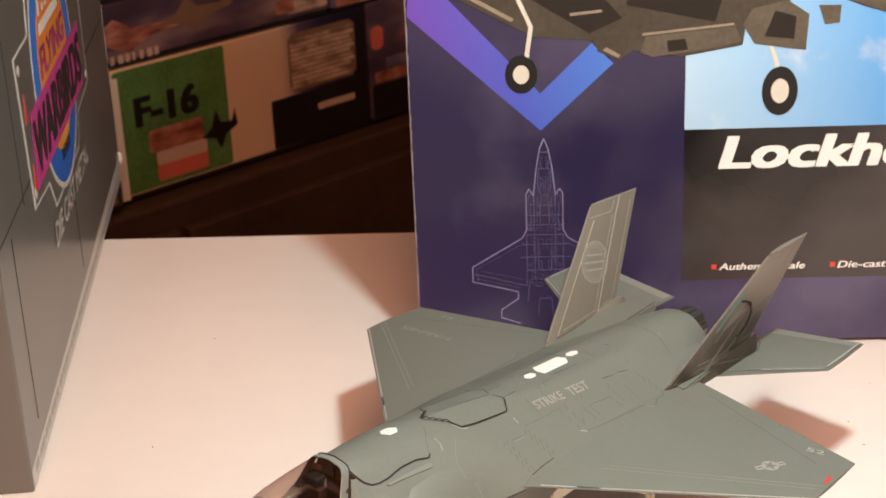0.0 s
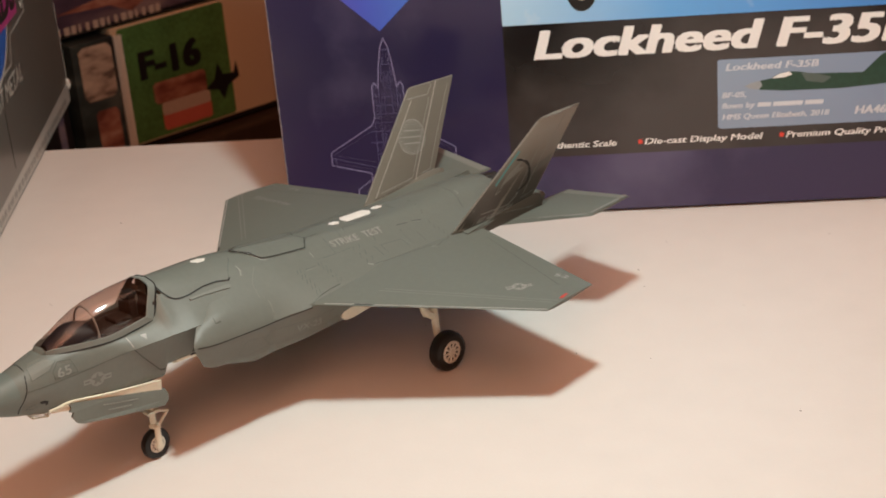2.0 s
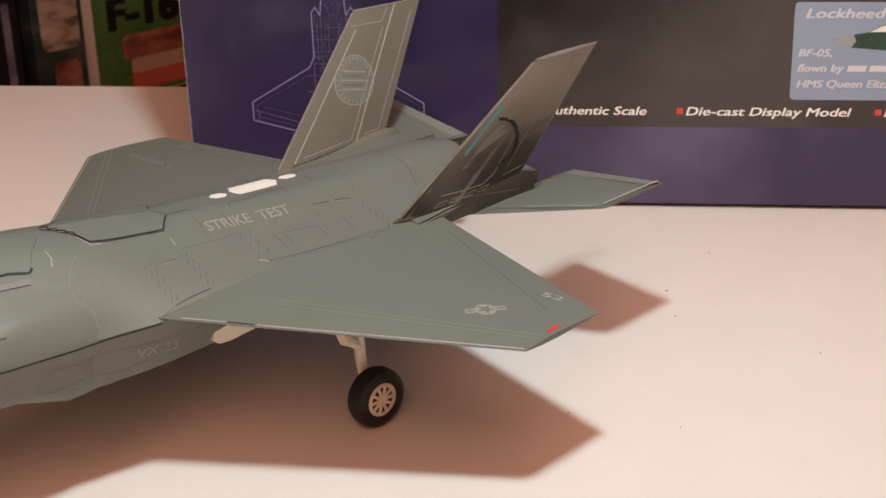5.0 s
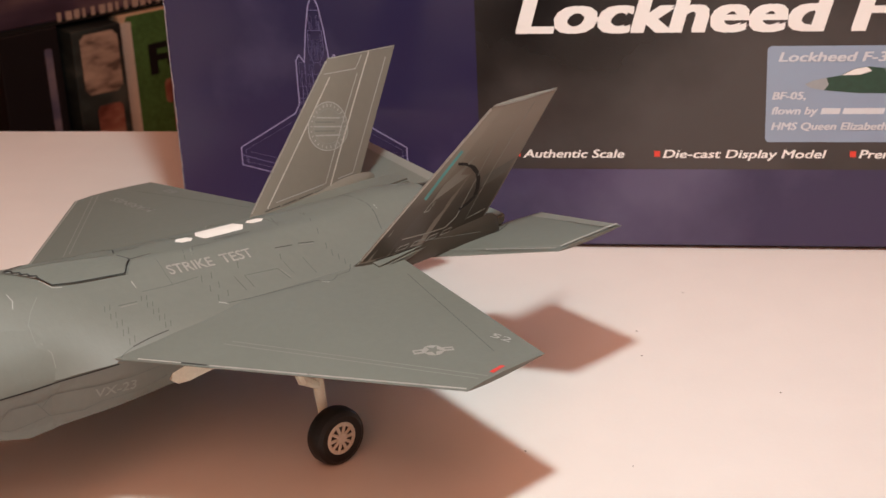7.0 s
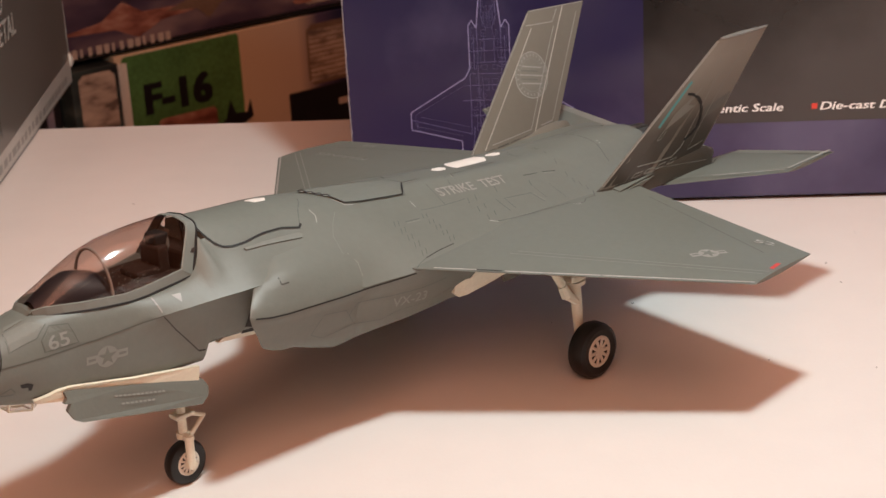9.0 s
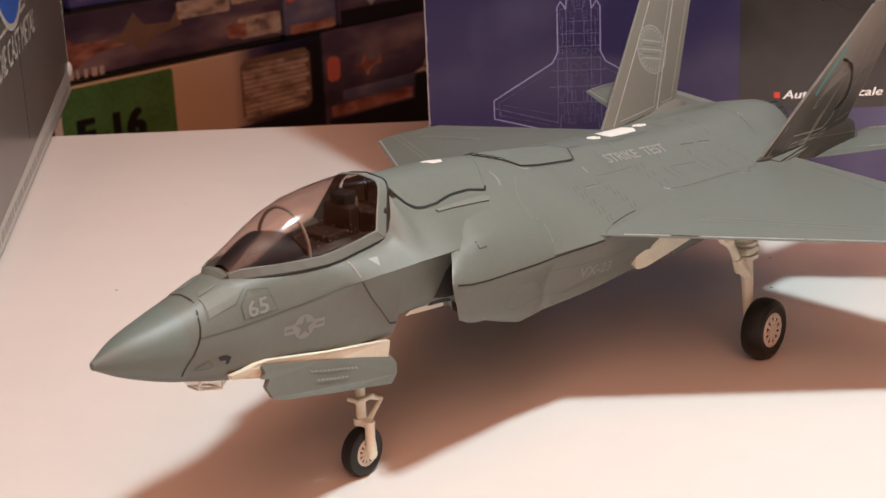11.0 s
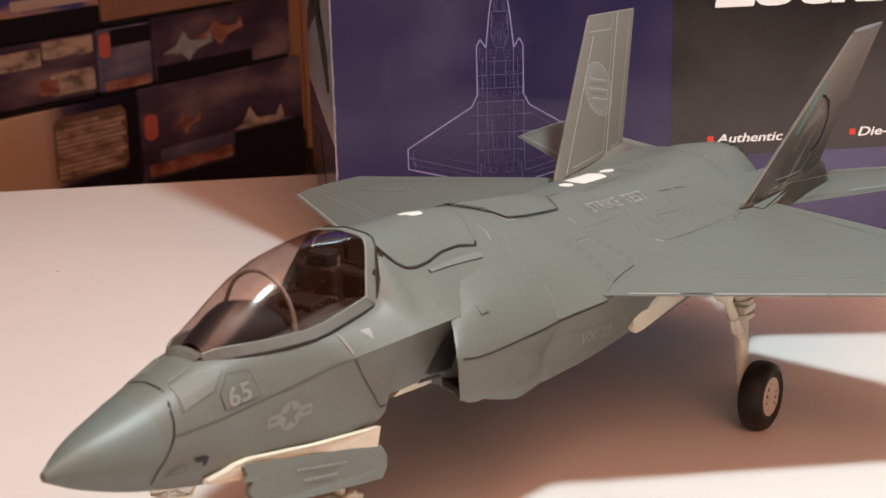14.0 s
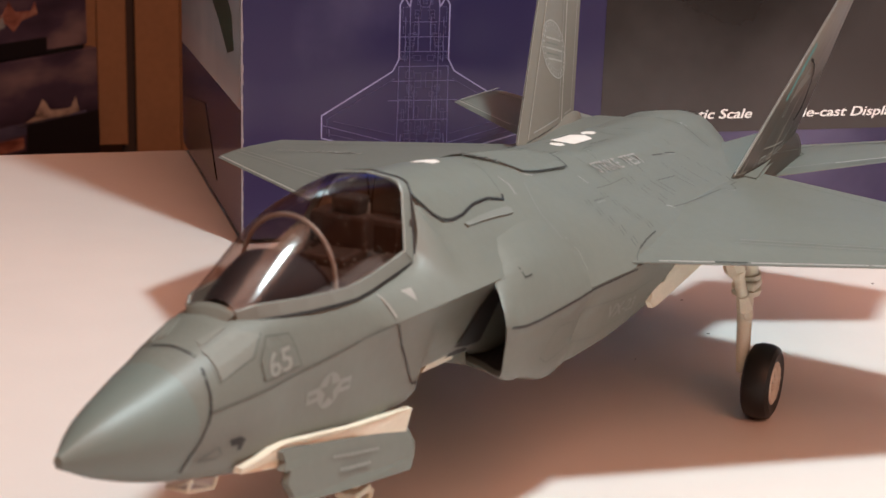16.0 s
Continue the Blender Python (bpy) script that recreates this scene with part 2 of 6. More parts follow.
def build_dust():
    rnd = random.Random(11)
    bm = bmesh.new()
    spots = [(-0.1063, -0.0538), (-0.128, -0.115), (-0.105, -0.120), (-0.073, -0.085), (-0.095, -0.030)]
    spots += [(rnd.uniform(-0.34, 0.02), rnd.uniform(-0.32, 0.09)) for _ in range(34)]
    for x, y in spots:
        r, a = rnd.uniform(0.00012, 0.00034), rnd.uniform(0, 3.14)
        slab(bm, [(x + r * rnd.uniform(0.6, 1.4) * math.cos(a + k * 1.05), y + r * rnd.uniform(0.5, 1.3) * math.sin(a + k * 1.05), 0.00004) for k in range(6)], (0, 0, 0.00008))
    ob = part("dust_specks", bm, mat("dark_dust", (0.10, 0.075, 0.06), 0.8), None)
    tagged(ob, "scattered dark dust specks on the white table", "dust", kind="stuff")


build_dust()

# ---------- carton of the model ----------
def build_carton():
    W, D, H = 0.2362, 0.110, 0.185
    t = thing("model_carton", pose(-0.2362, 0, 0), "glossy dark purple printed carton standing upright on the table", "box")
    # clouds put smoky print and gloss reflections into the card's colour
    card = gradient_mat("purple_print_with_gloss", [(0.0, (0.037, 0.028, 0.082)), (0.35, (0.024, 0.019, 0.060)), (0.75, (0.028, 0.023, 0.070)), (1.0, (0.036, 0.029, 0.09))], 2, 0, H, 0.20, 0.75, (0.108, 0.094, 0.172), 12.0, 0.53)
    part("carton_body", box_bm(0, W, 0, D, 0.0011, H, 0.0006), card, t)
    # set-in base, blackened to draw the shadow line at the carton's foot
    part("base_gap_shade", box_bm(0.003, W - 0.003, 0.003, D - 0.003, 0, 0.0012), M_DARK, t, "set-in base, coloured dark for the shadow line under the carton")
    wear = mat("worn_card_edge", (0.36, 0.33, 0.36), 0.7, vary=0.4, scale=400)
    rnd = random.Random(4)
    bm = bmesh.new()
    z = 0.001
    while z < H - 0.002:
        d = rnd.uniform(0.0008, 0.0024)
        w = rnd.choice((0.00020, 0.00024, 0.00030, 0.00042))
        slab(bm, [(-0.00006, w, z), (w, -0.00006, z), (w, -0.00006, z + d), (-0.00006, w, z + d)], (0.00006, 0.00006, 0))
        z += d
    part("worn_edge", bm, wear, t, "scuffed white card along the corner")

    def flat(name, pts, material, lift, label=""):
        bm = bmesh.new()
        slab(bm, [(W + x, -lift, z) for x, z in pts], (0, lift - 0.00002, 0))
        return part(name, bm, material, t, label)

    def words(s, x, z, height, width, material, lift, shear=0.25, bold=0.03, label=""):
        bm = text_bm(s, height, width, shear, 0.0, bold=bold * height)
        for v in bm.verts:
            v.co = (W + x + v.co.x, -lift - v.co.z, z + v.co.y)
        return part("lettering", bm, material, t, label)

    white = mat("white_print", (0.80, 0.78, 0.76), 0.35, vary=0.02)
    # the caption panel's grey clouds paint gloss reflections over its black
    black = gradient_mat("black_print_with_gloss", [(0.0, (0.020, 0.016, 0.016)), (0.6, (0.016, 0.013, 0.012)), (1.0, (0.006, 0.005, 0.006))], 2, 0.023, 0.074, 0.20, 0.75, (0.062, 0.054, 0.052), 11.0, 0.46)
    sky = gradient_mat("sky_print", [(0.0, (0.42, 0.62, 0.80)), (0.4, (0.13, 0.36, 0.72)), (1.0, (0.06, 0.22, 0.60))], 0, W - 0.151, W, 0.28, 0.85, (0.85, 0.80, 0.76), 38.0, 0.60)
    vmat = gradient_mat("chevron_print", [(0.0, (0.14, 0.06, 0.42)), (0.5, (0.07, 0.10, 0.52)), (1.0, (0.06, 0.20, 0.62))], 0, 0.0, 0.07, 0.28)
    small = mat("pale_blue_print", (0.60, 0.62, 0.66), 0.35, vary=0.03)
    redm = mat("red_print", (0.62, 0.05, 0.03), 0.35)
    plate = gradient_mat("plate_print", [(0, (0.26, 0.33, 0.44)), (1, (0.22, 0.29, 0.42))], 0, W - 0.07, W, 0.28)
    line = mat("outline_print", (0.27, 0.25, 0.44), 0.35, vary=0.2, scale=300)
    ghost_line = mat("outline_print_ghost", (0.078, 0.068, 0.165), 0.35, vary=0.3, scale=300)
    faint_line = mat("outline_print_faint", (0.14, 0.125, 0.27), 0.35, vary=0.3, scale=300)
    flat("sky_panel", [(-0.1506, 0.0747), (-0.0005, 0.0747), (-0.0005, 0.150), (-0.1506, 0.150)], sky, 0.00010, "blue sky with white clouds")
    flat("text_panel", [(-0.1506, 0.0235), (-0.0005, 0.0235), (-0.0005, 0.0745), (-0.1506, 0.0745)], black, 0.00010, "black caption panel")
    flat("chevron", [(-0.1953, 0.0756), (-0.1727, 0.0968), (-0.1794, 0.1033), (-0.1953, 0.0877), (-0.2272, 0.1228), (-0.2347, 0.1228), (-0.2357, 0.1132)], vmat, 0.00012, "blue and violet chevron")
    pl = []
    for cx, cz, a0 in ((-0.0726, 0.0564, 90), (-0.0726, 0.0325, 180), (-0.0050, 0.0325, 270), (-0.0050, 0.0564, 0)):
        for k in range(5):
            a = radians(a0 + k * 22.5)
            pl.append((cx + 0.0012 * math.cos(a), cz + 0.0012 * math.sin(a)))
    flat("caption_plate", pl, plate, 0.00018, "pale blue caption plate")
    words("Lockheed F-35B", -0.1390, 0.0618, 0.0108, 0.1345, white, 0.0002, 0.2, 0.075)
    words("Lockheed F-35B", -0.0708, 0.0535, 0.0026, 0.0330, small, 0.00034, 0.22, 0.05)
    words("BF-05,", -0.0722, 0.0432, 0.0021, 0.0085, small, 0.00034, 0.22, 0.05)
    words("flown by", -0.0722, 0.0391, 0.0021, 0.0118, small, 0.00034, 0.22, 0.05)
    words("HMS Queen Elizabeth, 2018", -0.0722, 0.0348, 0.0021, 0.0385, small, 0.00034, 0.22, 0.05)
    words("HA4608", -0.0245, 0.0346, 0.0031, 0.0160, small, 0.00034, 0.22, 0.06)
    for x0, x1 in ((-0.0596, -0.0548), (-0.0540, -0.0434), (-0.0426, -0.0360)):
        flat("name_bar", [(x0, 0.0391), (x1, 0.0391), (x1 + 0.0004, 0.0407), (x0 + 0.0004, 0.0407)], small, 0.00026, "pale bar of small print")
    # printed side view of an aircraft on the plate
    green = mat("green_print", (0.018, 0.055, 0.035), 0.35, vary=0.3, scale=500)
    flat("printed_aircraft", [(-0.0640, 0.0472), (-0.0620, 0.0482), (-0.0585, 0.0490), (-0.0550, 0.0496), (-0.0515, 0.0514), (-0.0480, 0.0520), (-0.0440, 0.0516), (-0.0400, 0.0508), (-0.0220, 0.0502), (-0.0150, 0.0570), (-0.0085, 0.0575), (-0.0110, 0.0500), (-0.0050, 0.0478), (-0.0110, 0.0458), (-0.0300, 0.0446), (-0.0500, 0.0448), (-0.0590, 0.0456), (-0.0625, 0.0463)], green, 0.00024, "dark green printed aircraft")
    flat("printed_nose", [(-0.0640, 0.0472), (-0.0620, 0.0482), (-0.0585, 0.0490), (-0.0578, 0.0472), (-0.0590, 0.0456), (-0.0625, 0.0463)], mat("grey_print", (0.30, 0.32, 0.33), 0.35), 0.00028)
    flat("printed_canopy", [(-0.0545, 0.0497), (-0.0515, 0.0513), (-0.0482, 0.0519), (-0.0470, 0.0508), (-0.0500, 0.0498)], white, 0.00028)
    flat("printed_camouflage", [(-0.0440, 0.0514), (-0.0380, 0.0506), (-0.0330, 0.0490), (-0.0360, 0.0470), (-0.0420, 0.0480)], mat("print_grey_green", (0.09, 0.12, 0.11), 0.35), 0.00028)
    for x, s, w in ((-0.1402, "Authentic Scale", 0.0280), (-0.1023, "Die-cast Display Model", 0.0440), (-0.0507, "Premium Quality Product", 0.0470)):
        flat("bullet", [(x - 0.0008, 0.0271), (x + 0.0008, 0.0271), (x + 0.0008, 0.0287), (x - 0.0008, 0.0287)], redm, 0.0002, "red square bullet")
        words(s, x + 0.0016, 0.0268, 0.0024, w * 0.98, white, 0.0002, 0.22, 0.035)
    bm = bmesh.new()
    lathe(bm, [(0.0011, 0), (0.0011, 0.0001)], 20)
    for v in bm.verts:
        v.co += Vector((W - 0.0025, -0.0003, 0.0735))
    part("round_mark", bm, white, t)

    # outline drawing, mirrored about its own axis
    def stroke(pts, w=0.00022):
        for sgn in (-1, 1):
            bm = bmesh.new()
            for (x0, z0), (x1, z1) in zip(pts, pts[1:]):
                a, b = (Vector((W - 0.1945 + sgn * x * 0.97, 0, 0.073 - (0.073 - z) * 1.12)) for x, z in ((x0, z0), (x1, z1)))
                n = (b - a).cross(Vector((0, 1, 0))).normalized() * w / 2
                slab(bm, [a - n + Vector((0, -0.00016, 0)), a + n + Vector((0, -0.00016, 0)), b + n + Vector((0, -0.00016, 0)), b - n + Vector((0, -0.00016, 0))], (0, 0.0001, 0))
            part("outline", bm, line if w > 0.0002 else faint_line if w > 0.00012 else ghost_line, t, "pale violet drawn outline of an aircraft")

    stroke([(0, 0.0730), (0.0014, 0.0700), (0.0026, 0.0640), (0.0036, 0.0560), (0.0050, 0.0580), (0.0060, 0.0565), (0.0060, 0.0455), (0.0075, 0.0430), (0.0243, 0.0342), (0.0243, 0.0296), (0.0092, 0.0262), (0.0092, 0.0240), (0.0150, 0.0205), (0.0150, 0.0180), (0.0085, 0.0160)], 0.0003)
    for pts in ([(0, 0.0690), (0.0013, 0.0690)], [(0, 0.0640), (0.0020, 0.0640), (0.0022, 0.0590), (0.0010, 0.0560), (0, 0.0560)], [(0.0035, 0.0560), (0.0034, 0.0300)], [(0.0046, 0.0540), (0.0046, 0.0450)],
                [(0, 0.0530), (0.0030, 0.0530)], [(0, 0.0500), (0.0058, 0.0500)], [(0, 0.0470), (0.0058, 0.0470)], [(0.0015, 0.0540), (0.0015, 0.0470)], [(0, 0.0440), (0.0060, 0.0440)], [(0, 0.0410), (0.0075, 0.0410)],
                [(0, 0.0370), (0.0085, 0.0370)], [(0.0060, 0.0440), (0.0062, 0.0280)], [(0, 0.0330), (0.0060, 0.0330)], [(0.0022, 0.0410), (0.0022, 0.0330)], [(0.0062, 0.0280), (0.0240, 0.0322)], [(0.0225, 0.0315), (0.0225, 0.0299)],
                [(0.0020, 0.0240), (0.0026, 0.0180)], [(0, 0.0240), (0.0020, 0.0240)], [(0.0052, 0.0300), (0.0060, 0.0230)]):
        stroke(pts, 0.00014)
    # small boxes of the drawing's inner parts
    pick = random.Random(21)
    for k in range(46):
        x, z = pick.uniform(0.0002, 0.0052), pick.uniform(0.0262, 0.0660)
        a, b = pick.uniform(0.0005, 0.0018), pick.uniform(0.0006, 0.0030)
        if z > 0.054:
            x, a = x * 0.3, a * 0.5
        stroke([(x, z), (x + a, z), (x + a, z + b), (x, z + b), (x, z)], 0.00010)
    for pts in ([(0.0070, 0.0415), (0.0230, 0.0335), (0.0230, 0.0305), (0.0085, 0.0275)], [(0.0068, 0.0300), (0.0215, 0.0330)]):
        stroke(pts, 0.00010)

    # large printed aircraft across the upper part
    olive = mat("printed_airframe", (0.055, 0.045, 0.033), 0.32, vary=0.35, scale=60)
    olive2 = mat("printed_airframe_light", (0.10, 0.082, 0.060), 0.32, vary=0.3, scale=80)
    flat("printed_hull", [(-0.2236, 0.1228), (-0.2221, 0.1196), (-0.2145, 0.1152), (-0.2044, 0.1097), (-0.1969, 0.1059), (-0.1868, 0.1049), (-0.1788, 0.1042), (-0.1774, 0.1006), (-0.1708, 0.0977), (-0.1668, 0.1008), (-0.1516, 0.0984), (-0.1335, 0.1015), (-0.1324, 0.1090), (-0.1175, 0.1159), (-0.1166, 0.1211), (-0.1101, 0.1175), (-0.0970, 0.1124), (-0.0845, 0.1087), (-0.0600, 0.1040), (-0.0300, 0.1000), (-0.0005, 0.0975), (-0.0005, 0.1480), (-0.2000, 0.1480), (-0.2180, 0.1330)], olive, 0.00030, "printed dark olive aircraft seen from below")
    flat("printed_wing", [(-0.1101, 0.1175), (-0.0845, 0.1087), (-0.0300, 0.1000), (-0.0005, 0.0975), (-0.0005, 0.1020), (-0.0800, 0.1130), (-0.1050, 0.1230)], olive2, 0.00034)
    flat("printed_bay_door", [(-0.1335, 0.1076), (-0.1299, 0.1018), (-0.1143, 0.0994), (-0.1137, 0.1105), (-0.1204, 0.1151), (-0.1309, 0.1126)], olive2, 0.00036)
    flat("printed_pod", [(-0.1110, 0.1132), (-0.1089, 0.1073), (-0.1045, 0.1077), (-0.1042, 0.1131)], olive2, 0.00037)
    flat("printed_tank", [(-0.1645, 0.1000), (-0.1607, 0.0985), (-0.1444, 0.1005), (-0.1337, 0.1027), (-0.1358, 0.1073), (-0.1629, 0.1049)], olive2, 0.00035)
    shade, glint = mat("printed_shade", (0.012, 0.010, 0.008), 0.32), mat("printed_glint", (0.26, 0.21, 0.155), 0.32, vary=0.3, scale=200)
    for pts in ([(-0.2080, 0.1240), (-0.1800, 0.1065), (-0.1700, 0.1110), (-0.1860, 0.1290)], [(-0.1690, 0.1150), (-0.1420, 0.1090), (-0.1400, 0.1160), (-0.1660, 0.1240)], [(-0.1340, 0.1190), (-0.0950, 0.1165), (-0.0500, 0.1085), (-0.0500, 0.1120), (-0.0930, 0.1240)],
                [(-0.1560, 0.1000), (-0.1500, 0.1005), (-0.1510, 0.1040), (-0.1565, 0.1035)], [(-0.1270, 0.1040), (-0.1180, 0.1030), (-0.1175, 0.1100), (-0.1240, 0.1120)]):
        flat("printed_shade", pts, shade, 0.00039)
    for pts in ([(-0.2210, 0.1206), (-0.2040, 0.1108), (-0.2030, 0.1116), (-0.2200, 0.1216)], [(-0.1680, 0.1250), (-0.1400, 0.1172), (-0.1395, 0.1180), (-0.1670, 0.1260)], [(-0.1640, 0.1052), (-0.1360, 0.1078), (-0.1362, 0.1085), (-0.1640, 0.1060)],
                [(-0.1090, 0.1185), (-0.0600, 0.1060), (-0.0598, 0.1066), (-0.1085, 0.1195)], [(-0.1760, 0.1010), (-0.1712, 0.0985), (-0.1706, 0.0994), (-0.1750, 0.1020)], [(-0.1860, 0.1120), (-0.1760, 0.1130), (-0.1765, 0.1138), (-0.1860, 0.1130)]):
        flat("printed_glint", pts, glint, 0.00040)
    for cx, cz, rx, rz, leg in ((-0.2011, 0.0940, 0.0050, 0.0060, ((-0.2030, 0.1207), (-0.1979, 0.1090), (-0.1996, 0.0975))), (-0.1216, 0.0866, 0.0055, 0.0078, ((-0.1248, 0.1008), (-0.1230, 0.0960), (-0.1218, 0.0900)))):
        for (xa, za), (xb, zb) in zip(leg, leg[1:]):
            flat("printed_strut", [(xa - 0.0007, za), (xb - 0.0007, zb), (xb + 0.0007, zb), (xa + 0.0007, za)], M_RIM, 0.00038)
        ring = lambda k: [(cx + rx * k * math.cos(a * math.pi / 12), cz + rz * k * math.sin(a * math.pi / 12)) for a in range(24)]
        flat("printed_tyre", ring(1.0), M_TYRE, 0.00042)
        flat("printed_rim", ring(0.5), M_RIM, 0.00046)
    # side panel print: a pale sky picture over a dark foot
    side = gradient_mat("side_print", [(0.0, (0.52, 0.46, 0.46)), (0.05, (0.46, 0.42, 0.43)), (0.08, (0.34, 0.38, 0.42)), (0.5, (0.40, 0.46, 0.50)), (1.0, (0.16, 0.24, 0.34))], 2, 0.031, 0.15, 0.3, 0.6, (0.60, 0.58, 0.58), 26.0, 0.5)
    bm = bmesh.new()
    slab(bm, [(-0.0001, 0.0012, 0.031), (-0.0001, D - 0.0015, 0.031), (-0.0001, D - 0.0015, H - 0.012), (-0.0001, 0.0012, H - 0.012)], (0.00008, 0, 0))
    part("side_picture", bm, side, t)
    for pts, m in (([(0.010, 0.043), (0.020, 0.041), (0.034, 0.047), (0.052, 0.053), (0.078, 0.060), (0.076, 0.066), (0.050, 0.062), (0.030, 0.058), (0.014, 0.051)], green), ([(0.034, 0.056), (0.060, 0.064), (0.046, 0.080), (0.040, 0.080)], green), ([(0.060, 0.056), (0.100, 0.046), (0.104, 0.050), (0.074, 0.064)], olive), ([(0.040, 0.006), (0.098, 0.004), (0.098, 0.017), (0.060, 0.022)], black)):
        bm = bmesh.new()
        slab(bm, [(-0.0002, y, z) for y, z in pts], (0.00008, 0, 0))
        part("side_printed_aircraft", bm, m, t)


build_carton()

# ---------- grey carton ----------
def build_grey_carton():
    ang = math.degrees(math.atan2(0.263, -0.0332)) - 90
    t = thing("grey_carton", pose(-0.3425, -0.087, 0, 0, 0, ang), "dark grey printed carton with a coloured badge, standing on the table", "box")
    L, D, H = 0.2655, 0.12, 0.235
    grey = gradient_mat("grey_metal_print", [(0, (0.15, 0.14, 0.125)), (0.5, (0.10, 0.095, 0.085)), (1, (0.075, 0.07, 0.062))], 2, 0, H, 0.30, 0.25, (0.17, 0.16, 0.145), 12.0, 0.45)
    pale = mat("pale_print", (0.55, 0.52, 0.48), 0.4, vary=0.1, scale=200)
    part("carton_body", box_bm(-D, 0, 0, L, 0, H, 0.0007), grey, t)

    def face(name, pts, material, lift, label=""):
        bm = bmesh.new()
        slab(bm, [(lift, y, z) for y, z in pts], (-lift + 0.00002, 0, 0))
        return part(name, bm, material, t, label)

    def words(s, y, z, height, width, material, lift, shear=0.2, bold=0.05):
        bm = text_bm(s, height, width, shear, 0.0, bold=bold * height)
        for v in bm.verts:
            v.co = (lift + v.co.z, y + v.co.x, z + v.co.y)
        return part("lettering", bm, material, t)

    wear = mat("scuffed_grey_edge", (0.45, 0.43, 0.40), 0.6, vary=0.4, scale=400)
    bm, z, chip = bmesh.new(), 0.012, random.Random(8)
    while z < H - 0.004:
        d, w = chip.uniform(0.002, 0.007), chip.choice((0.0002, 0.0003, 0.0004))
        slab(bm, [(0.00008, L - w, z), (0.00008, L + 0.00008, z), (0.00008, L + 0.00008, z + d), (0.00008, L - w, z + d)], (-w, 0, 0))
        z += d + chip.choice((0, 0, 0.002))
    part("worn_edge", bm, wear, t, "scuffed pale corner edge")
    bm = bmesh.new()
    loft(bm, [[(0.0001 + r * 0.5 * math.cos(a), L - 0.0006 + r * 0.5 * math.sin(a), z) for a in (k * math.pi / 4 for k in range(8))] for r, z in ((0.0012, 0.0068), (0.0026, 0.0082), (0.0030, 0.0098), (0.0020, 0.0116), (0.0008, 0.0124))])
    part("corner_chip", bm, mat("torn_card", (0.62, 0.58, 0.52), 0.5, vary=0.3, scale=500), t, "torn pale chip at the lower corner", smooth=True)
    face("scale_strip", [(0.001, 0.0012), (L - 0.001, 0.0012), (L - 0.001, 0.0105), (0.001, 0.0065)], pale, 0.0001, "pale strip along the foot")
    dark = mat("dark_print", (0.03, 0.028, 0.026), 0.4)
    faded = mat("faded_print", (0.30, 0.28, 0.26), 0.4)
    rnd = random.Random(2)
    y = 0.006
    while y < L - 0.012:
        w = rnd.uniform(0.002, 0.006)
        face("print_bar", [(y, 0.0030), (y + w, 0.0030), (y + w + 0.0006, 0.0056), (y + 0.0006, 0.0056)], faded, 0.0002)
        y += w + rnd.uniform(0.0012, 0.003)
    for z0, z1, y0, y1 in ((0.073, 0.0735, 0.002, L - 0.002), (0.150, 0.1506, 0.002, L - 0.002)):
        face("printed_seam", [(y0, z0), (y1, z0), (y1, z1), (y0, z1)], dark, 0.00012)
    for yy, z0, z1 in ((0.02, 0.013, 0.070), (0.135, 0.013, 0.070), (0.045, 0.0706, 0.150), (0.20, 0.0706, 0.150)):
        face("printed_seam", [(yy, z0), (yy + 0.0006, z0), (yy + 0.0006, z1), (yy, z1)], dark, 0.00012)
    cy, cz = 0.1300, 0.0860
    plate = [(0.0610, 0.0630), (0.0900, 0.0610), (0.0980, 0.0500), (0.1600, 0.0500), (0.1680, 0.0610), (0.2015, 0.0630), (0.2030, 0.1090), (0.1740, 0.1112), (0.1640, 0.1400), (0.0960, 0.1400), (0.0868, 0.1112), (0.0585, 0.1110)]
    face("badge_plate", plate, pale, 0.00016, "pale outline of a riveted plate")
    face("badge_plate_field", [(cy + (a - cy) * 0.97, cz + (b - cz) * 0.97) for a, b in plate], grey, 0.00022)
    ell = lambda k: [(cy + 0.042 * k * math.cos(a * math.pi / 24), cz + 0.006 + 0.042 * k * math.sin(a * math.pi / 24)) for a in range(48)]
    blue = gradient_mat("badge_blue", [(0, (0.03, 0.14, 0.55)), (1, (0.05, 0.25, 0.75))], 2, 0.06, 0.17, 0.3)
    orange = gradient_mat("badge_orange", [(0, (0.75, 0.32, 0.05)), (0.5, (0.8, 0.22, 0.04)), (1, (0.85, 0.55, 0.12))], 2, 0.07, 0.16, 0.3)
    pink = gradient_mat("badge_pink", [(0, (0.55, 0.06, 0.26)), (0.45, (0.30, 0.02, 0.12)), (1, (0.75, 0.50, 0.55))], 2, 0.088, 0.118, 0.3)
    face("badge_rim", ell(1.05), pale, 0.00028)
    face("badge_ring", ell(1.0), blue, 0.00034, "blue oval ring")
    face("badge_field", ell(0.74), orange, 0.00040, "orange oval field")
    white = mat("white_print_soft", (0.75, 0.72, 0.68), 0.4)
    words("1:72", 0.109, 0.1115, 0.0130, 0.037, white, 0.0005, 0.0)
    face("print_bar", [(0.108, 0.1055), (0.150, 0.1055), (0.150, 0.1090), (0.108, 0.1090)], white, 0.0005)
    words("FLYING", 0.102, 0.0925, 0.0100, 0.055, pink, 0.0005, 0.15)
    bm = bmesh.new()
    slab(bm, [(0.00048, 0.0690, 0.0665), (0.00048, 0.1860, 0.0665), (0.00048, 0.1900, 0.0900), (0.00048, 0.0730, 0.0900)], (-0.0001, 0, 0))
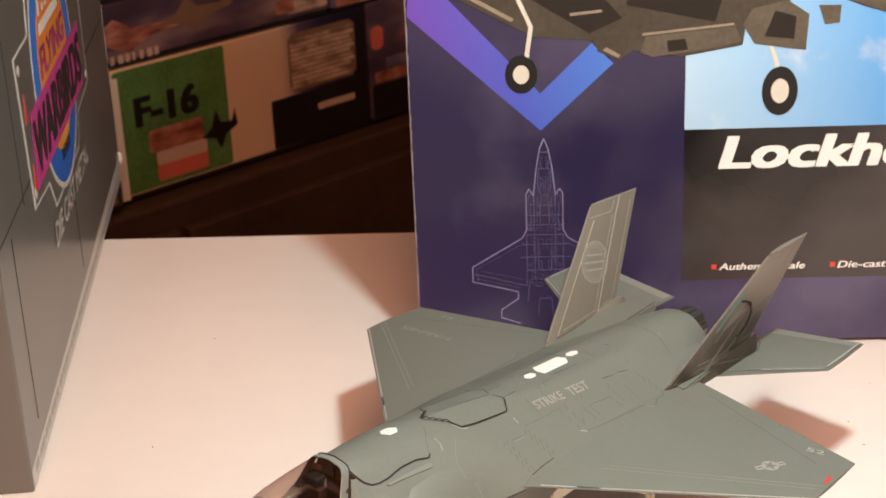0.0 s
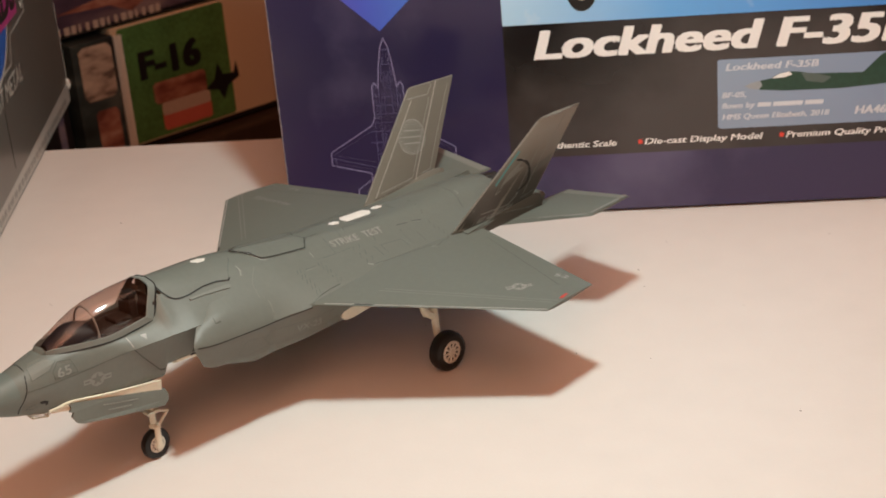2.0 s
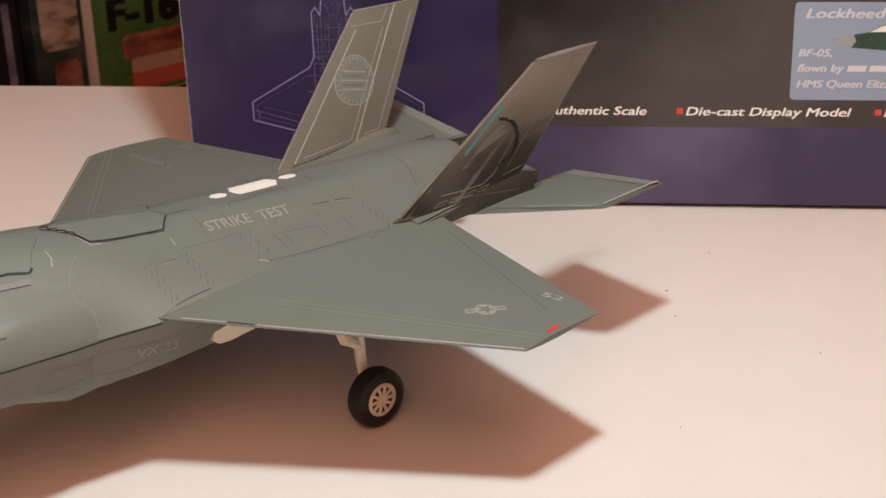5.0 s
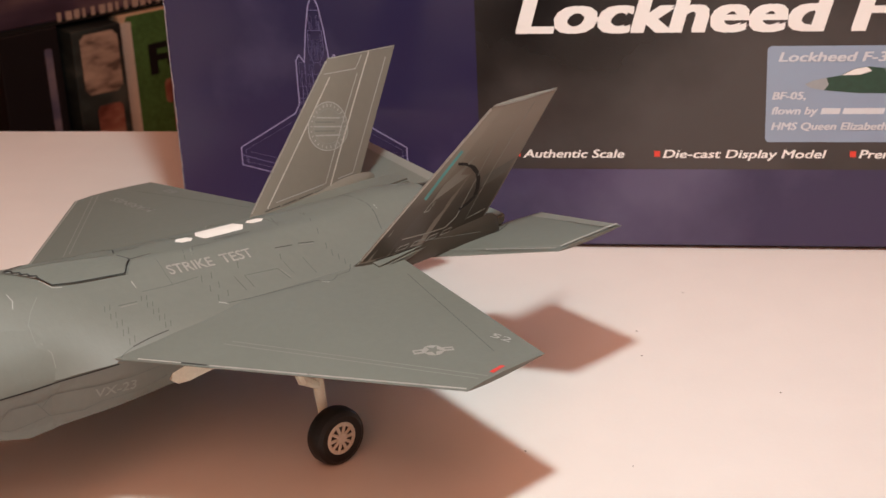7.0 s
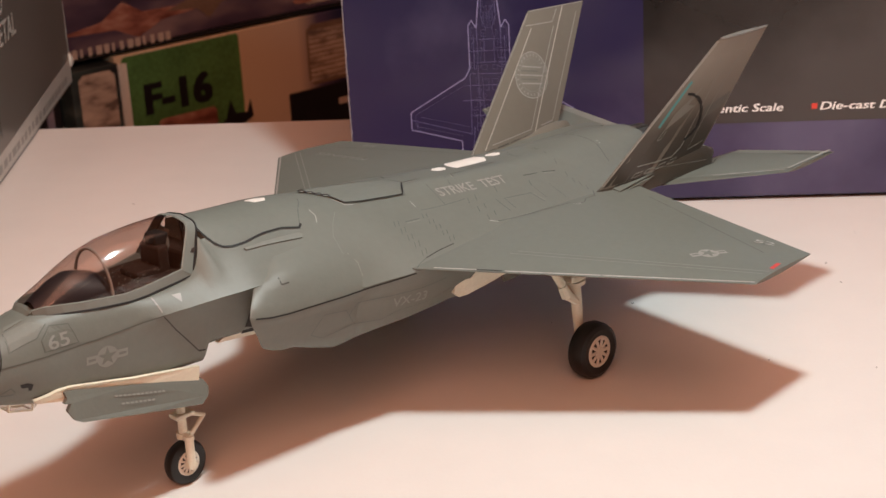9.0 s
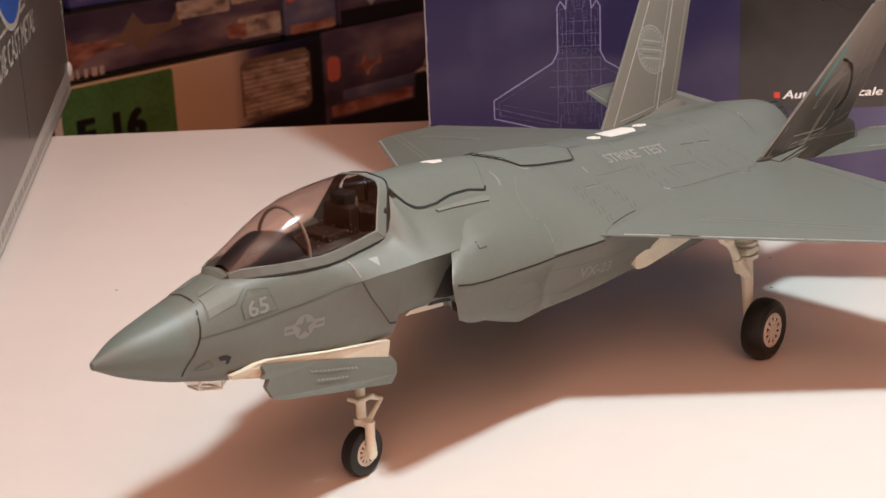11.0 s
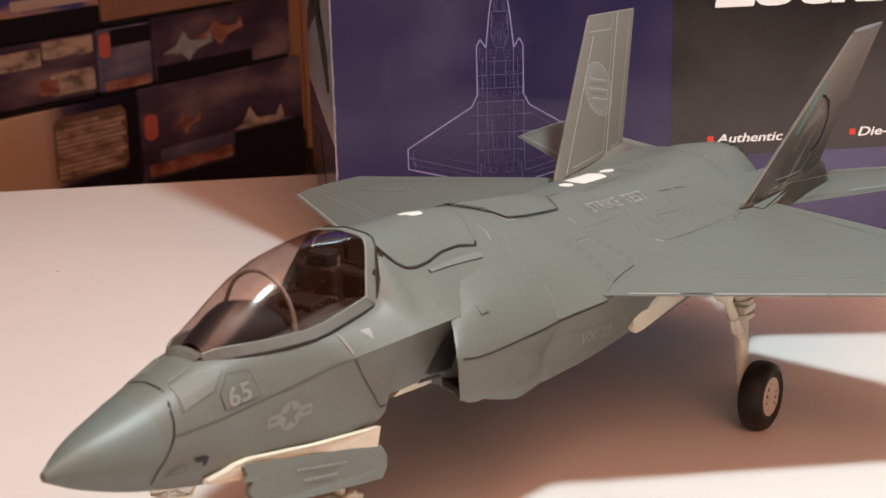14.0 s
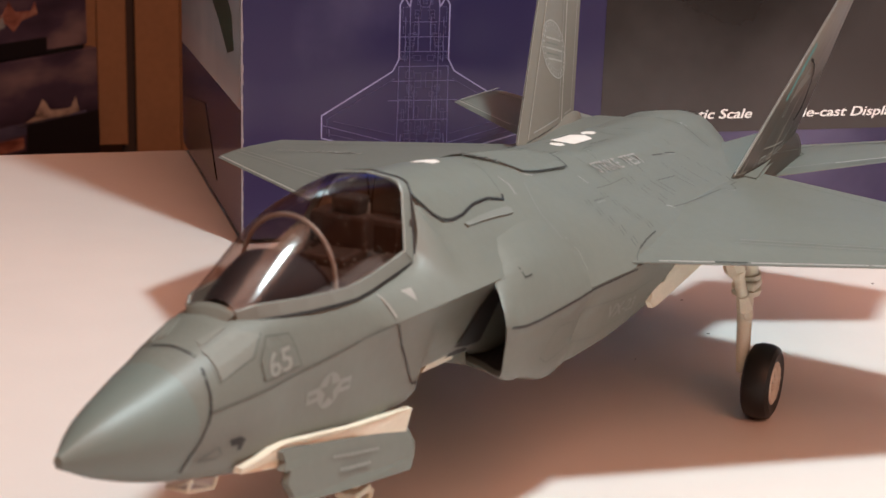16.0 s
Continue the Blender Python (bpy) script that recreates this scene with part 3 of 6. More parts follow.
    part("badge_banner", bm, pink, t, "pink banner")
    words("WARBIRDS", 0.0745, 0.0700, 0.0175, 0.1110, dark, 0.0007, 0.15, 0.06)
    words("SERIES", 0.120, 0.0585, 0.0042, 0.020, dark, 0.0005, 0.0)
    words("DIE CAST METAL", 0.0870, 0.0400, 0.0080, 0.0880, pale, 0.0005, 0.2, 0.03)
    for yy, zz in ((0.0650, 0.0670), (0.0640, 0.1060), (0.1970, 0.0670), (0.1980, 0.1050)):
        face("printed_rivet", [(yy + 0.0016 * math.cos(a), zz + 0.0016 * math.sin(a)) for a in (k * math.pi / 5 for k in range(10))], pale, 0.0004)
    for zz in (cz - 0.014, cz + 0.008):
        face("red_dash", [(0.0650, zz - 0.005), (0.0690, zz - 0.005), (0.0670, zz + 0.004)], M_RED, 0.0004)


build_grey_carton()
# ---------- the model aircraft: millimetres from its nose, aft, to its left, up ----------
JET = thing("model_aircraft", pose(-0.2873, -0.2087, 0, 0, 0, 48.87), "grey-green die-cast model jet fighter standing on its wheels", "model aircraft")


BEND = ((0, 15, 20, 25, 30, 40, 48, 55, 60, 65, 70, 75, 80, 86, 92), (1.7, 1.7, 1.75, 1.9, 2.15, 2.5, 2.4, 2.25, 1.95, 1.6, 1.1, 0.65, 0.3, 0.08, 0))


def J(s, l, h):
    """A place on the model; its fore part is bent a little to its left."""
    return Vector((s, -l - float(np.interp(s, *BEND)), h)) / 1000


SECTIONS = [
    (0.3, (0, 39.1), (0.2, 39.1), (0.35, 38.9), (0.45, 38.7), (0.5, 38.5), (0.45, 38.3), (0.35, 38.1), (0.2, 37.9), (0, 37.9)),
    (5, (0, 41.2), (1.2, 41.0), (2.1, 40.3), (2.7, 39.4), (2.9, 38.4), (2.6, 37.3), (2.0, 36.2), (1.1, 35.4), (0, 35.2)),
    (12, (0, 43.0), (2.1, 42.6), (3.7, 41.4), (4.8, 39.8), (5.2, 38.2), (4.8, 36.2), (3.7, 34.0), (2.0, 32.6), (0, 32.2)),
    (20, (0, 44.9), (2.8, 44.4), (5.0, 42.8), (6.3, 40.4), (6.8, 37.8), (6.3, 34.9), (4.9, 31.9), (2.7, 30.1), (0, 29.6)),
    (25, (0, 46.2), (3.1, 45.7), (5.5, 43.9), (6.8, 41.0), (7.3, 37.7), (6.8, 34.2), (5.4, 30.8), (3.2, 28.9), (0, 28.4)),
    (30, (0, 45.2), (3.6, 45.4), (5.2, 45.1), (6.6, 42.4), (7.2, 38.6), (6.8, 33.8), (5.7, 29.8), (3.9, 27.8), (0, 27.3)),
    (42, (0, 43.2), (4.8, 43.7), (7.0, 43.85), (8.0, 42.1), (8.6, 39.9), (8.0, 35.4), (7.2, 30.4), (6.0, 27.8), (0, 27.2)),
    (48, (0, 43.2), (5.2, 43.8), (7.3, 43.95), (9.2, 42.4), (10.5, 40.6), (9.0, 36.4), (7.9, 30.4), (6.4, 27.5), (0, 26.9)),
    (56, (0, 43.6), (5.6, 44.6), (7.9, 45.0), (10.4, 43.5), (12.9, 41.2), (10.2, 37.2), (8.4, 30.8), (6.9, 27.2), (0, 26.6)),
    (57.6, (0, 44.0), (5.2, 44.6), (7.7, 46.6), (10.6, 43.8), (13.4, 41.3), (10.4, 37.2), (8.5, 30.8), (6.9, 27.1), (0, 26.5)),
    (58.6, (0, 44.0), (5.0, 45.4), (7.4, 48.4), (10.9, 44.05), (13.7, 41.4), (10.7, 37.4), (8.9, 33.0), (7.2, 30.2), (0, 29.6)),
    (60, (0, 45.0), (4.4, 48.0), (6.1, 51.5), (11.2, 44.4), (14.1, 41.45), (11.0, 37.4), (9.1, 33.0), (7.3, 30.2), (0, 29.6)),
    (62, (0, 54.0), (4.6, 52.8), (8.0, 48.6), (11.6, 44.5), (14.7, 41.5), (11.5, 37.4), (9.4, 33.0), (7.5, 30.2), (0, 29.8)),
    (66, (0, 53.4), (5.2, 52.2), (8.8, 48.3), (12.6, 44.6), (15.8, 41.7), (12.6, 37.2), (10.2, 32.8), (8.0, 30.0), (0, 29.4)),
    (72, (0, 52.7), (5.8, 51.4), (9.6, 47.9), (13.2, 44.4), (16.4, 41.2), (13.6, 36.8), (11.2, 31.4), (9.0, 29.4), (0, 29.0)),
    (82, (0, 51.7), (6.2, 50.4), (10.4, 47.0), (15.0, 43.0), (18.8, 37.6), (17.5, 32.0), (15.5, 26.2), (11.0, 23.9), (0, 23.4)),
    (88, (0, 51.0), (6.3, 49.6), (11.0, 46.3), (17.4, 41.3), (21.0, 35.5), (19.9, 31.4), (17.5, 24.2), (12.5, 22.8), (0, 22.6)),
    (94, (0, 50.2), (6.4, 48.6), (11.6, 45.6), (17.4, 41.2), (22.0, 35.3), (21.0, 31.6), (18.6, 24.2), (12.6, 22.7), (0, 22.5)),
    (104, (0, 48.8), (6.6, 47.0), (12.6, 44.0), (19.0, 39.8), (24.0, 35.5), (22.8, 31.8), (19.8, 24.6), (13.0, 23.1), (0, 22.8)),
    (120, (0, 46.2), (5.6, 45.8), (12.6, 42.0), (20.0, 38.6), (25.2, 36.0), (23.6, 31.8), (20.6, 25.7), (13.6, 24.0), (0, 23.6)),
    (140, (0, 43.9), (6.0, 44.0), (12.6, 40.5), (20.0, 37.4), (25.0, 35.4), (23.4, 32.0), (20.2, 27.2), (13.4, 25.4), (0, 24.8)),
    (160, (0, 42.6), (6.0, 42.7), (11.8, 39.8), (18.6, 37.0), (24.0, 35.4), (22.6, 32.8), (18.8, 29.8), (12.8, 27.8), (0, 27.2)),
    (176, (0, 42.5), (6.2, 41.6), (11.0, 38.9), (16.4, 36.8), (21.5, 35.6), (20.4, 33.4), (16.8, 31.0), (11.0, 29.2), (0, 28.6)),
    (187, (0, 42.2), (5.4, 41.4), (9.6, 39.0), (12.6, 36.6), (14.0, 35.2), (12.6, 33.0), (9.6, 30.8), (5.4, 29.2), (0, 28.8)),
    (197, (0, 40.8), (4.6, 40.0), (7.8, 37.4), (9.2, 35.8), (9.6, 34.6), (9.0, 32.6), (7.4, 30.8), (4.2, 29.6), (0, 29.2)),
]


def fuselage_rings(step=1.6):
    s = np.array([r[0] for r in SECTIONS], float)
    pts = np.array([r[1:] for r in SECTIONS], float)
    out = []
    grid = sorted(set(np.arange(0.3, 197, step).round(2).tolist() + [57.6, 58.6, 60.0, 61.0, 62.0, 187.0, 197.0]))
    for g in grid:
        k = int(np.clip(np.searchsorted(s, g) - 1, 0, len(s) - 2))
        u = (g - s[k]) / (s[k + 1] - s[k])
        m0 = (pts[k + 1] - pts[max(k - 1, 0)]) / (s[k + 1] - s[max(k - 1, 0)])
        m1 = (pts[min(k + 2, len(s) - 1)] - pts[k]) / (s[min(k + 2, len(s) - 1)] - s[k])
        d = s[k + 1] - s[k]
        if 8 <= k <= 12:
            p = pts[k] * (1 - u) + pts[k + 1] * u
        else:
            p = (2 * u**3 - 3 * u**2 + 1) * pts[k] + (u**3 - 2 * u**2 + u) * d * m0 + (-2 * u**3 + 3 * u**2) * pts[k + 1] + (u**3 - u**2) * d * m1
        half = []
        for a, b in ((0, 4), (4, 8)):
            seg = p[a:b + 1]
            for i in range(4):
                q0, q1, q2, q3 = seg[max(i - 1, 0)], seg[i], seg[i + 1], seg[min(i + 2, 4)]
                for w in (0, 0.5):
                    half.append(0.5 * (2 * q1 + (q2 - q0) * w + (2 * q0 - 5 * q1 + 4 * q2 - q3) * w**2 + (3 * q1 - q0 - 3 * q2 + q3) * w**3))
        half.append(p[8])
        # the bulkhead behind the canopy leans forward at its foot
        at = [g - ((5.1 - 0.47 * (h - 45.4)) * min(1.0, max(0.0, (h - 50.5) / 2.0)) if 60.4 < g < 62.4 else 0.0) for l, h in half]
        ring = [J(q, l, h) for q, (l, h) in zip(at, half)] + [J(q, -l, h) for q, (l, h) in list(zip(at, half))[-2:0:-1]]
        out.append((g, ring))
    return out


RINGS = fuselage_rings()
CONE_END = 16.2
bm = loft(bmesh.new(), [r for g, r in RINGS if g >= CONE_END - 1.7])
HULL = part("fuselage", bm, M_PAINT, JET, smooth=True)
bm = loft(bmesh.new(), [[Vector((v.x, v.y * 1.012, (v.z - 0.0378) * 1.012 + 0.0378)) for v in r] for g, r in RINGS if g <= CONE_END])
CONE = part("nose_cone", bm, M_CONE, JET, "smooth satin grey nose cone", smooth=True)


def nacelle(side):
    """Intake trunk: an open mouth with a swept lip, running aft into the hull."""
    mouth = [(7.0, 40.6), (12.5, 41.3), (15.5, 41.5), (18.8, 37.5), (17.8, 32.5), (16.6, 29.0), (12.0, 27.5), (7.0, 27.6), (7.0, 33.0), (7.0, 37.0)]
    lean = [67.0, 66.4, 65.2, 61.3, 63.4, 65.4, 71.0, 74.0, 71.0, 68.0]
    mid = [(9.0, 46.8), (13.3, 44.7), (17.7, 41.0), (21.2, 35.4), (20.0, 31.4), (17.4, 23.6), (13.0, 22.4), (9.0, 23.6), (9.4, 34.0), (9.0, 41.0)]
    fore = [(9.4, 46.0), (13.6, 44.4), (17.8, 41.8), (20.2, 35.9), (18.8, 31.6), (16.9, 27.0), (12.8, 27.0), (9.1, 27.4), (9.5, 34.0), (9.4, 40.0)]

    def smoothed(a):
        n = len(a)
        res = []
        for i in range(n):
            q0, q1, q2, q3 = (np.array(a[(i + k) % n], float) for k in (-1, 0, 1, 2))
            for w in (0, 0.33, 0.66):
                res.append(0.5 * (2 * q1 + (q2 - q0) * w * 0.8 + (3 * (q2 - q1) * 2 - (q2 - q0) * 1.6 - (q3 - q1) * 0.8) * w**2 + ((q2 - q0) * 0.8 + (q3 - q1) * 0.8 - 4 * (q2 - q1)) * w**3))
        return res

    m = smoothed([(a[0], a[1], b) for a, b in zip(mouth, lean)])
    md = smoothed(mid)
    cl, ch = 13.5, 35.5
    inner = [(cl + (l - cl) * 0.90, ch + (h - ch) * 0.92, s) for l, h, s in m]
    rings = [[J(s + 14, side * (cl + (l - cl) * 0.6), ch + (h - ch) * 0.6) for l, h, s in inner], [J(s + 0.6, side * l, h) for l, h, s in inner], [J(s, side * (l * 0.5 + a * 0.5), h * 0.5 + b * 0.5) for (l, h, s), (a, b, c) in zip(m, inner)], [J(s + 0.5, side * l, h) for l, h, s in m]]
    fo = smoothed(fore)
    for w in (0.3, 0.65, 1.0):
        rings.append([J(a[2] * (1 - w) + 73 * w, side * (a[0] * (1 - w) + b[0] * w), a[1] + (b[1] - a[1]) * math.sin(w * math.pi / 2)) for a, b in zip(m, fo)])
    rings.append([J(78, side * (a[0] + b[0]) / 2, (a[1] + b[1]) / 2) for a, b in zip(fo, md)])
    rings += [[J(84, side * l, h) for l, h in md], [J(88, side * l, 33 + (h - 33) * 0.995) for l, h in md], [J(92, side * l * 0.996, 33 + (h - 33) * 0.975) for l, h in md], [J(97, side * l * 0.985, 33 + (h - 33) * 0.94) for l, h in md], [J(103, side * l * 0.955, 33 + (h - 33) * 0.87) for l, h in md]]
    ob = part("intake", loft(bmesh.new(), rings, cap=False), M_PAINT, JET, smooth=True)
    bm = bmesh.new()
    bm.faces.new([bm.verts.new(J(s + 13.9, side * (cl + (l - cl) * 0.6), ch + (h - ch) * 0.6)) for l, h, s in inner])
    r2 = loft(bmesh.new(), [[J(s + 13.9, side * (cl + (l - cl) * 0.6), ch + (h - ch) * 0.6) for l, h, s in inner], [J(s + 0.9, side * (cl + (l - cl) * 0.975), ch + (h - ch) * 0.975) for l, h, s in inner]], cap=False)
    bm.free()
    # lining in near-black: the shade of the duct's depth is its colour
    part("intake_duct", r2, M_DARK, ob, "intake duct inside, blackened for the shade of its depth")
    return ob


NACELLES = [nacelle(1), nacelle(-1)]
for side, trunk in zip((1, -1), NACELLES):
    # black skin close on the hull, painting in the shade deep in the duct
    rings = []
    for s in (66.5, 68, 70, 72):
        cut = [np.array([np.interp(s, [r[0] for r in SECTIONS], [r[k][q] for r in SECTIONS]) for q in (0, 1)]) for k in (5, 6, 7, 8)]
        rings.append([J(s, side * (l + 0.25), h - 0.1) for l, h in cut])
    part("duct_shade_skin", loft(bmesh.new(), rings, closed=False, cap=False), M_DARK, trunk, "skin on the hull, blackened for the shade deep in the duct", smooth=True)


def foil(root, tip, thick_root, thick_tip, n=10):
    """A lifting surface between two chords, each (leading edge, trailing edge) in mm, as a thin double wedge."""
    bm = bmesh.new()
    rings = []
    for k in range(n + 1):
        u = k / n
        le, te = (np.array(root[i], float) * (1 - u) + np.array(tip[i], float) * u for i in (0, 1))
        th = thick_root * (1 - u) + thick_tip * u
        ring = []
        for w, d in ((0, 0.06), (0.06, 0.35), (0.2, 0.8), (0.45, 1.0), (0.75, 0.6), (1, 0.1), (1, -0.1), (0.75, -0.6), (0.45, -1.0), (0.2, -0.8), (0.06, -0.35), (0, -0.06)):
            c = le + (te - le) * w
            ring.append((c, d * th / 2))
        rings.append(ring)
    return bm, rings


def wing(side):
    bm, rings = foil(((99, 20.5, 36.3), (173.2, 20.5, 35.4)), ((145.2, 75.4, 31.6), (166.8, 74.0, 31.4)), 3.4, 1.1)
    loft(bm, [[J(c[0], side * c[1], c[2] + d) for c, d in r] for r in rings])
    return part("wing", bm, M_PAINT, JET, smooth=True)


def stabilizer(side):
    bm, rings = foil(((181, 21, 32.6), (220, 18.0, 31.6)), ((195.6, 49.0, 37.5), (216.3, 48.0, 37.2)), 2.6, 0.9)
    loft(bm, [[J(c[0], side * c[1], c[2] + d) for c, d in r] for r in rings])
    return part("stabilizer", bm, M_PAINT, JET, smooth=True)


FIN = [(161.5, 20.6, 36.0), (196.5, 22.6, 37.2), (215.4, 29.2, 66.0), (195.0, 30.2, 66.7)]


def fin(side):
    bm, rings = foil((FIN[0], FIN[1]), (FIN[3], FIN[2]), 2.6, 1.0)
    loft(bm, [[J(c[0], side * (c[1] + d * 0.96), c[2] - d * 0.28) for c, d in r] for r in rings])
    return part("tail_fin", bm, M_FIN, JET, smooth=True)


WINGS = [wing(1), wing(-1)]
STABS = [stabilizer(1), stabilizer(-1)]
FINS = [fin(1), fin(-1)]
for side in (1, -1):
    bm = bmesh.new()
    loft(bm, [[J(165, side * a, b) for a, b in ((14, 37), (24.6, 35.9), (23, 33), (15, 31))], [J(184, side * a, b) for a, b in ((11, 37.6), (23.4, 37.2), (22, 34.4), (12, 32.5))], [J(206, side * a, b) for a, b in ((14, 36.6), (21.0, 36.2), (20.5, 33.4), (14.5, 33.0))]])
    bmesh.ops.bevel(bm, geom=bm.edges[:], offset=0.0006, segments=2, affect="EDGES")
    part("tail_boom", bm, M_PAINT, JET, smooth=True)
for side in (1, -1):
    # foot of the fin: a low fairing with a rounded rear end
    bm, rings = bmesh.new(), []
    for s, w, top in ((160.5, 0.5, 36.4), (163, 1.3, 37.3), (170, 2.0, 38.2), (180, 2.4, 38.9), (190, 2.3, 39.3), (197, 1.9, 39.2), (200, 1.4, 38.6), (201.4, 0.6, 37.6)):
        l = 20.6 + (s - 161.5) * 2.0 / 35
        top -= 0.9 if side == -1 else 0.3
        rings.append([J(s, side * (l + a * w * 0.8), top - b) for a, b in ((-1, 4.6), (-1, 1.9), (-0.62, 0.7), (-0.2, 0), (0.2, 0.1), (0.62, 1.0), (1, 2.4), (1, 5.2))])
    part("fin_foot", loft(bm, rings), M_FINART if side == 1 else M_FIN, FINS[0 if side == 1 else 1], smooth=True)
bm = bmesh.new()
loft(bm, [[J(s, r * math.cos(a), 34.4 + r * math.sin(a)) for a in (k * math.pi / 14 for k in range(28))] for s, r in ((190, 4.6), (195, 5.6), (198, 5.6), (204, 5.0), (204.2, 4.5), (196, 4.2))])
NOZ = part("nozzle", bm, M_METAL, JET, "dark metallic exhaust nozzle", smooth=True)
bm = bmesh.new()
for k in range(15):
    a = 2 * math.pi * k / 15
    tube(bm, J(197.5, 5.6 * math.cos(a), 34.4 + 5.6 * math.sin(a)), J(203.8, 5.0 * math.cos(a), 34.4 + 5.0 * math.sin(a)), 0.0003, 0.0003, 6)
part("nozzle_ribs", bm, M_METAL, NOZ)

# surface finder for everything that is painted on
_v, _f = [], []
for ob in [CONE, HULL, *NACELLES, *WINGS]:
    base = len(_v)
    _v += [v.co.copy() for v in ob.data.vertices]
    _f += [[base + i for i in p.vertices] for p in ob.data.polygons]
TREE = BVHTree.FromPolygons(_v, _f)


def on_top(s, l, lift=0.06):
    hit, nor, _, _ = TREE.ray_cast(J(s, l, 90), Vector((0, 0, -1)))
    if hit is None:
        return J(s, l, 36), Vector((0, 0, 1))
    return hit + (nor if nor.z > 0 else -nor) * lift / 1000, nor if nor.z > 0 else -nor


def on_side(s, h, side=1, lift=0.06):
    hit, nor, _, _ = TREE.ray_cast(J(s, side * 90, h), Vector((0, side, 0)))
    if hit is None:
        return J(s, side * 10, h), Vector((0, -side, 0))
    nor = nor if nor.y * side < 0 else -nor
    return hit + nor * lift / 1000, nor


def ribbon(pts, width, material, name="panel_line", where=on_top, parent=None, closed=False, step=1.2):
    """A thin painted or engraved line that follows the skin. pts are in the plane seen by where."""
    if closed:
        pts = list(pts) + [pts[0]]
    track = []
    for (a0, b0), (a1, b1) in zip(pts, pts[1:]):
        n = max(1, int(math.hypot(a1 - a0, b1 - b0) / step))
        track += [where(a0 + (a1 - a0) * k / n, b0 + (b1 - b0) * k / n) for k in range(n)]
    track.append(where(*pts[-1]))
    bm = bmesh.new()
    left, right = [], []
    for i, (p, nrm) in enumerate(track):
        tan = (track[min(i + 1, len(track) - 1)][0] - track[max(i - 1, 0)][0]).normalized()
        off = nrm.cross(tan).normalized() * width / 2000
        left.append(bm.verts.new(p - off))
        right.append(bm.verts.new(p + off))
    for i in range(len(track) - 1):
        bm.faces.new((left[i], right[i], right[i + 1], left[i + 1]))
    return part(name, bm, material, parent or JET)


def patch(poly, material, name="marking", where=on_top, lift=0.08, parent=None, label="", n=6):
    """A painted field: the polygon, cut fine and laid on the skin."""
    bm = bmesh.new()
    bm.faces.new([bm.verts.new((a, b, 0)) for a, b in poly])
    bmesh.ops.triangulate(bm, faces=bm.faces[:])
    bmesh.ops.subdivide_edges(bm, edges=bm.edges[:], cuts=n, use_grid_fill=True)
    for v in bm.verts:
        v.co = where(v.co.x, v.co.y, lift=lift)[0]
    return part(name, bm, material, parent or JET, label)


def inscription(words, s, l, height, width, material, where=on_top, turn=0.0, fat=0.01, shear=0.0, mirror=False, name="lettering", proud=0.11):
    bm = text_bm(words, height, width, shear, fat)
    bmesh.ops.subdivide_edges(bm, edges=[e for e in bm.edges if e.calc_length() > 0.4], cuts=2)
    c, d = math.cos(radians(turn)), math.sin(radians(turn))
    for v in bm.verts:
        x, y = v.co.x, v.co.y
        v.co = where(s + c * x - d * y, l + d * x + c * y, lift=proud)[0]
    return part(name, bm, material, JET)


def star(cs, cl, r, where, material, turn=0.0):
    """Round badge with bars, as outlines."""
    c, d = math.cos(radians(turn)), math.sin(radians(turn))
    put = lambda a, b: (cs + c * a - d * b, cl + d * a + c * b)
    circle = [put(r * math.cos(k * math.pi / 14), r * math.sin(k * math.pi / 14)) for k in range(28)]
    patch(circle, material, "roundel", where, 0.08, n=1)
    pts = []
    for k in range(10):
        rr = r * (0.92 if k % 2 == 0 else 0.37)
        pts.append(put(rr * math.sin(k * math.pi / 5), rr * math.cos(k * math.pi / 5)))
    patch(pts, M_PAINT, "star", where, 0.12, n=1)
    for sg in (-1, 1):
        patch([put(sg * r * 0.95, -r * 0.38), put(sg * r * 1.95, -r * 0.38), put(sg * r * 1.95, r * 0.38), put(sg * r * 0.95, r * 0.38)], material, "roundel_bar", where, 0.08, n=1)
        patch([put(sg * r * 1.1, -r * 0.12), put(sg * r * 1.8, -r * 0.12), put(sg * r * 1.8, r * 0.12), put(sg * r * 1.1, r * 0.12)], M_PAINT, "roundel_bar_line", where, 0.12, n=1)


# markings on the back
hexagon = lambda s, l, a, b: [(s - a, l), (s - a * 0.5, l + b), (s + a * 0.5, l + b), (s + a, l), (s + a * 0.5, l - b), (s - a * 0.5, l - b)]
patch(hexagon(80.4, -0.6, 2.6, 1.7), M_WHITE, label="white hexagon")
patch([(137.6, -4.6), (136.4, -2.4), (137.4, -0.2), (147.4, -0.6), (148.8, -2.6), (147.6, -4.8)], M_WHITE, label="white panel")
patch(hexagon(133.0, -1.6, 2.2, 1.1), M_WHITE, label="white hexagon")
patch(hexagon(152.2, -3.2, 2.4, 1.1), M_WHITE, label="white hexagon")
inscription("STRIKE  TEST", 122.4, 6.7, 2.4, 20.2, M_TITLE, turn=-2, fat=0.012, where=lambda a, b, lift=0.1: on_top(a, 16.6 - b, lift), proud=0.17)
inscription("VX-23", 96.6, 28.6, 2.1, 8.6, M_DIM, where=lambda a, b, lift=0.1: on_side(a, b, 1, lift), turn=-3)
inscription("65", 25.6, 40.0, 2.5, 4.1, M_SOFT, where=lambda a, b, lift=0.1: on_side(a, b, 1, lift), fat=0.012, proud=0.18)
star(36.4, 35.4, 2.1, lambda a, b, lift=0.1: on_side(a, b, 1, lift), M_DIM, -3)
star(149.8, 60.4, 2.1, on_top, M_TITLE, 25)
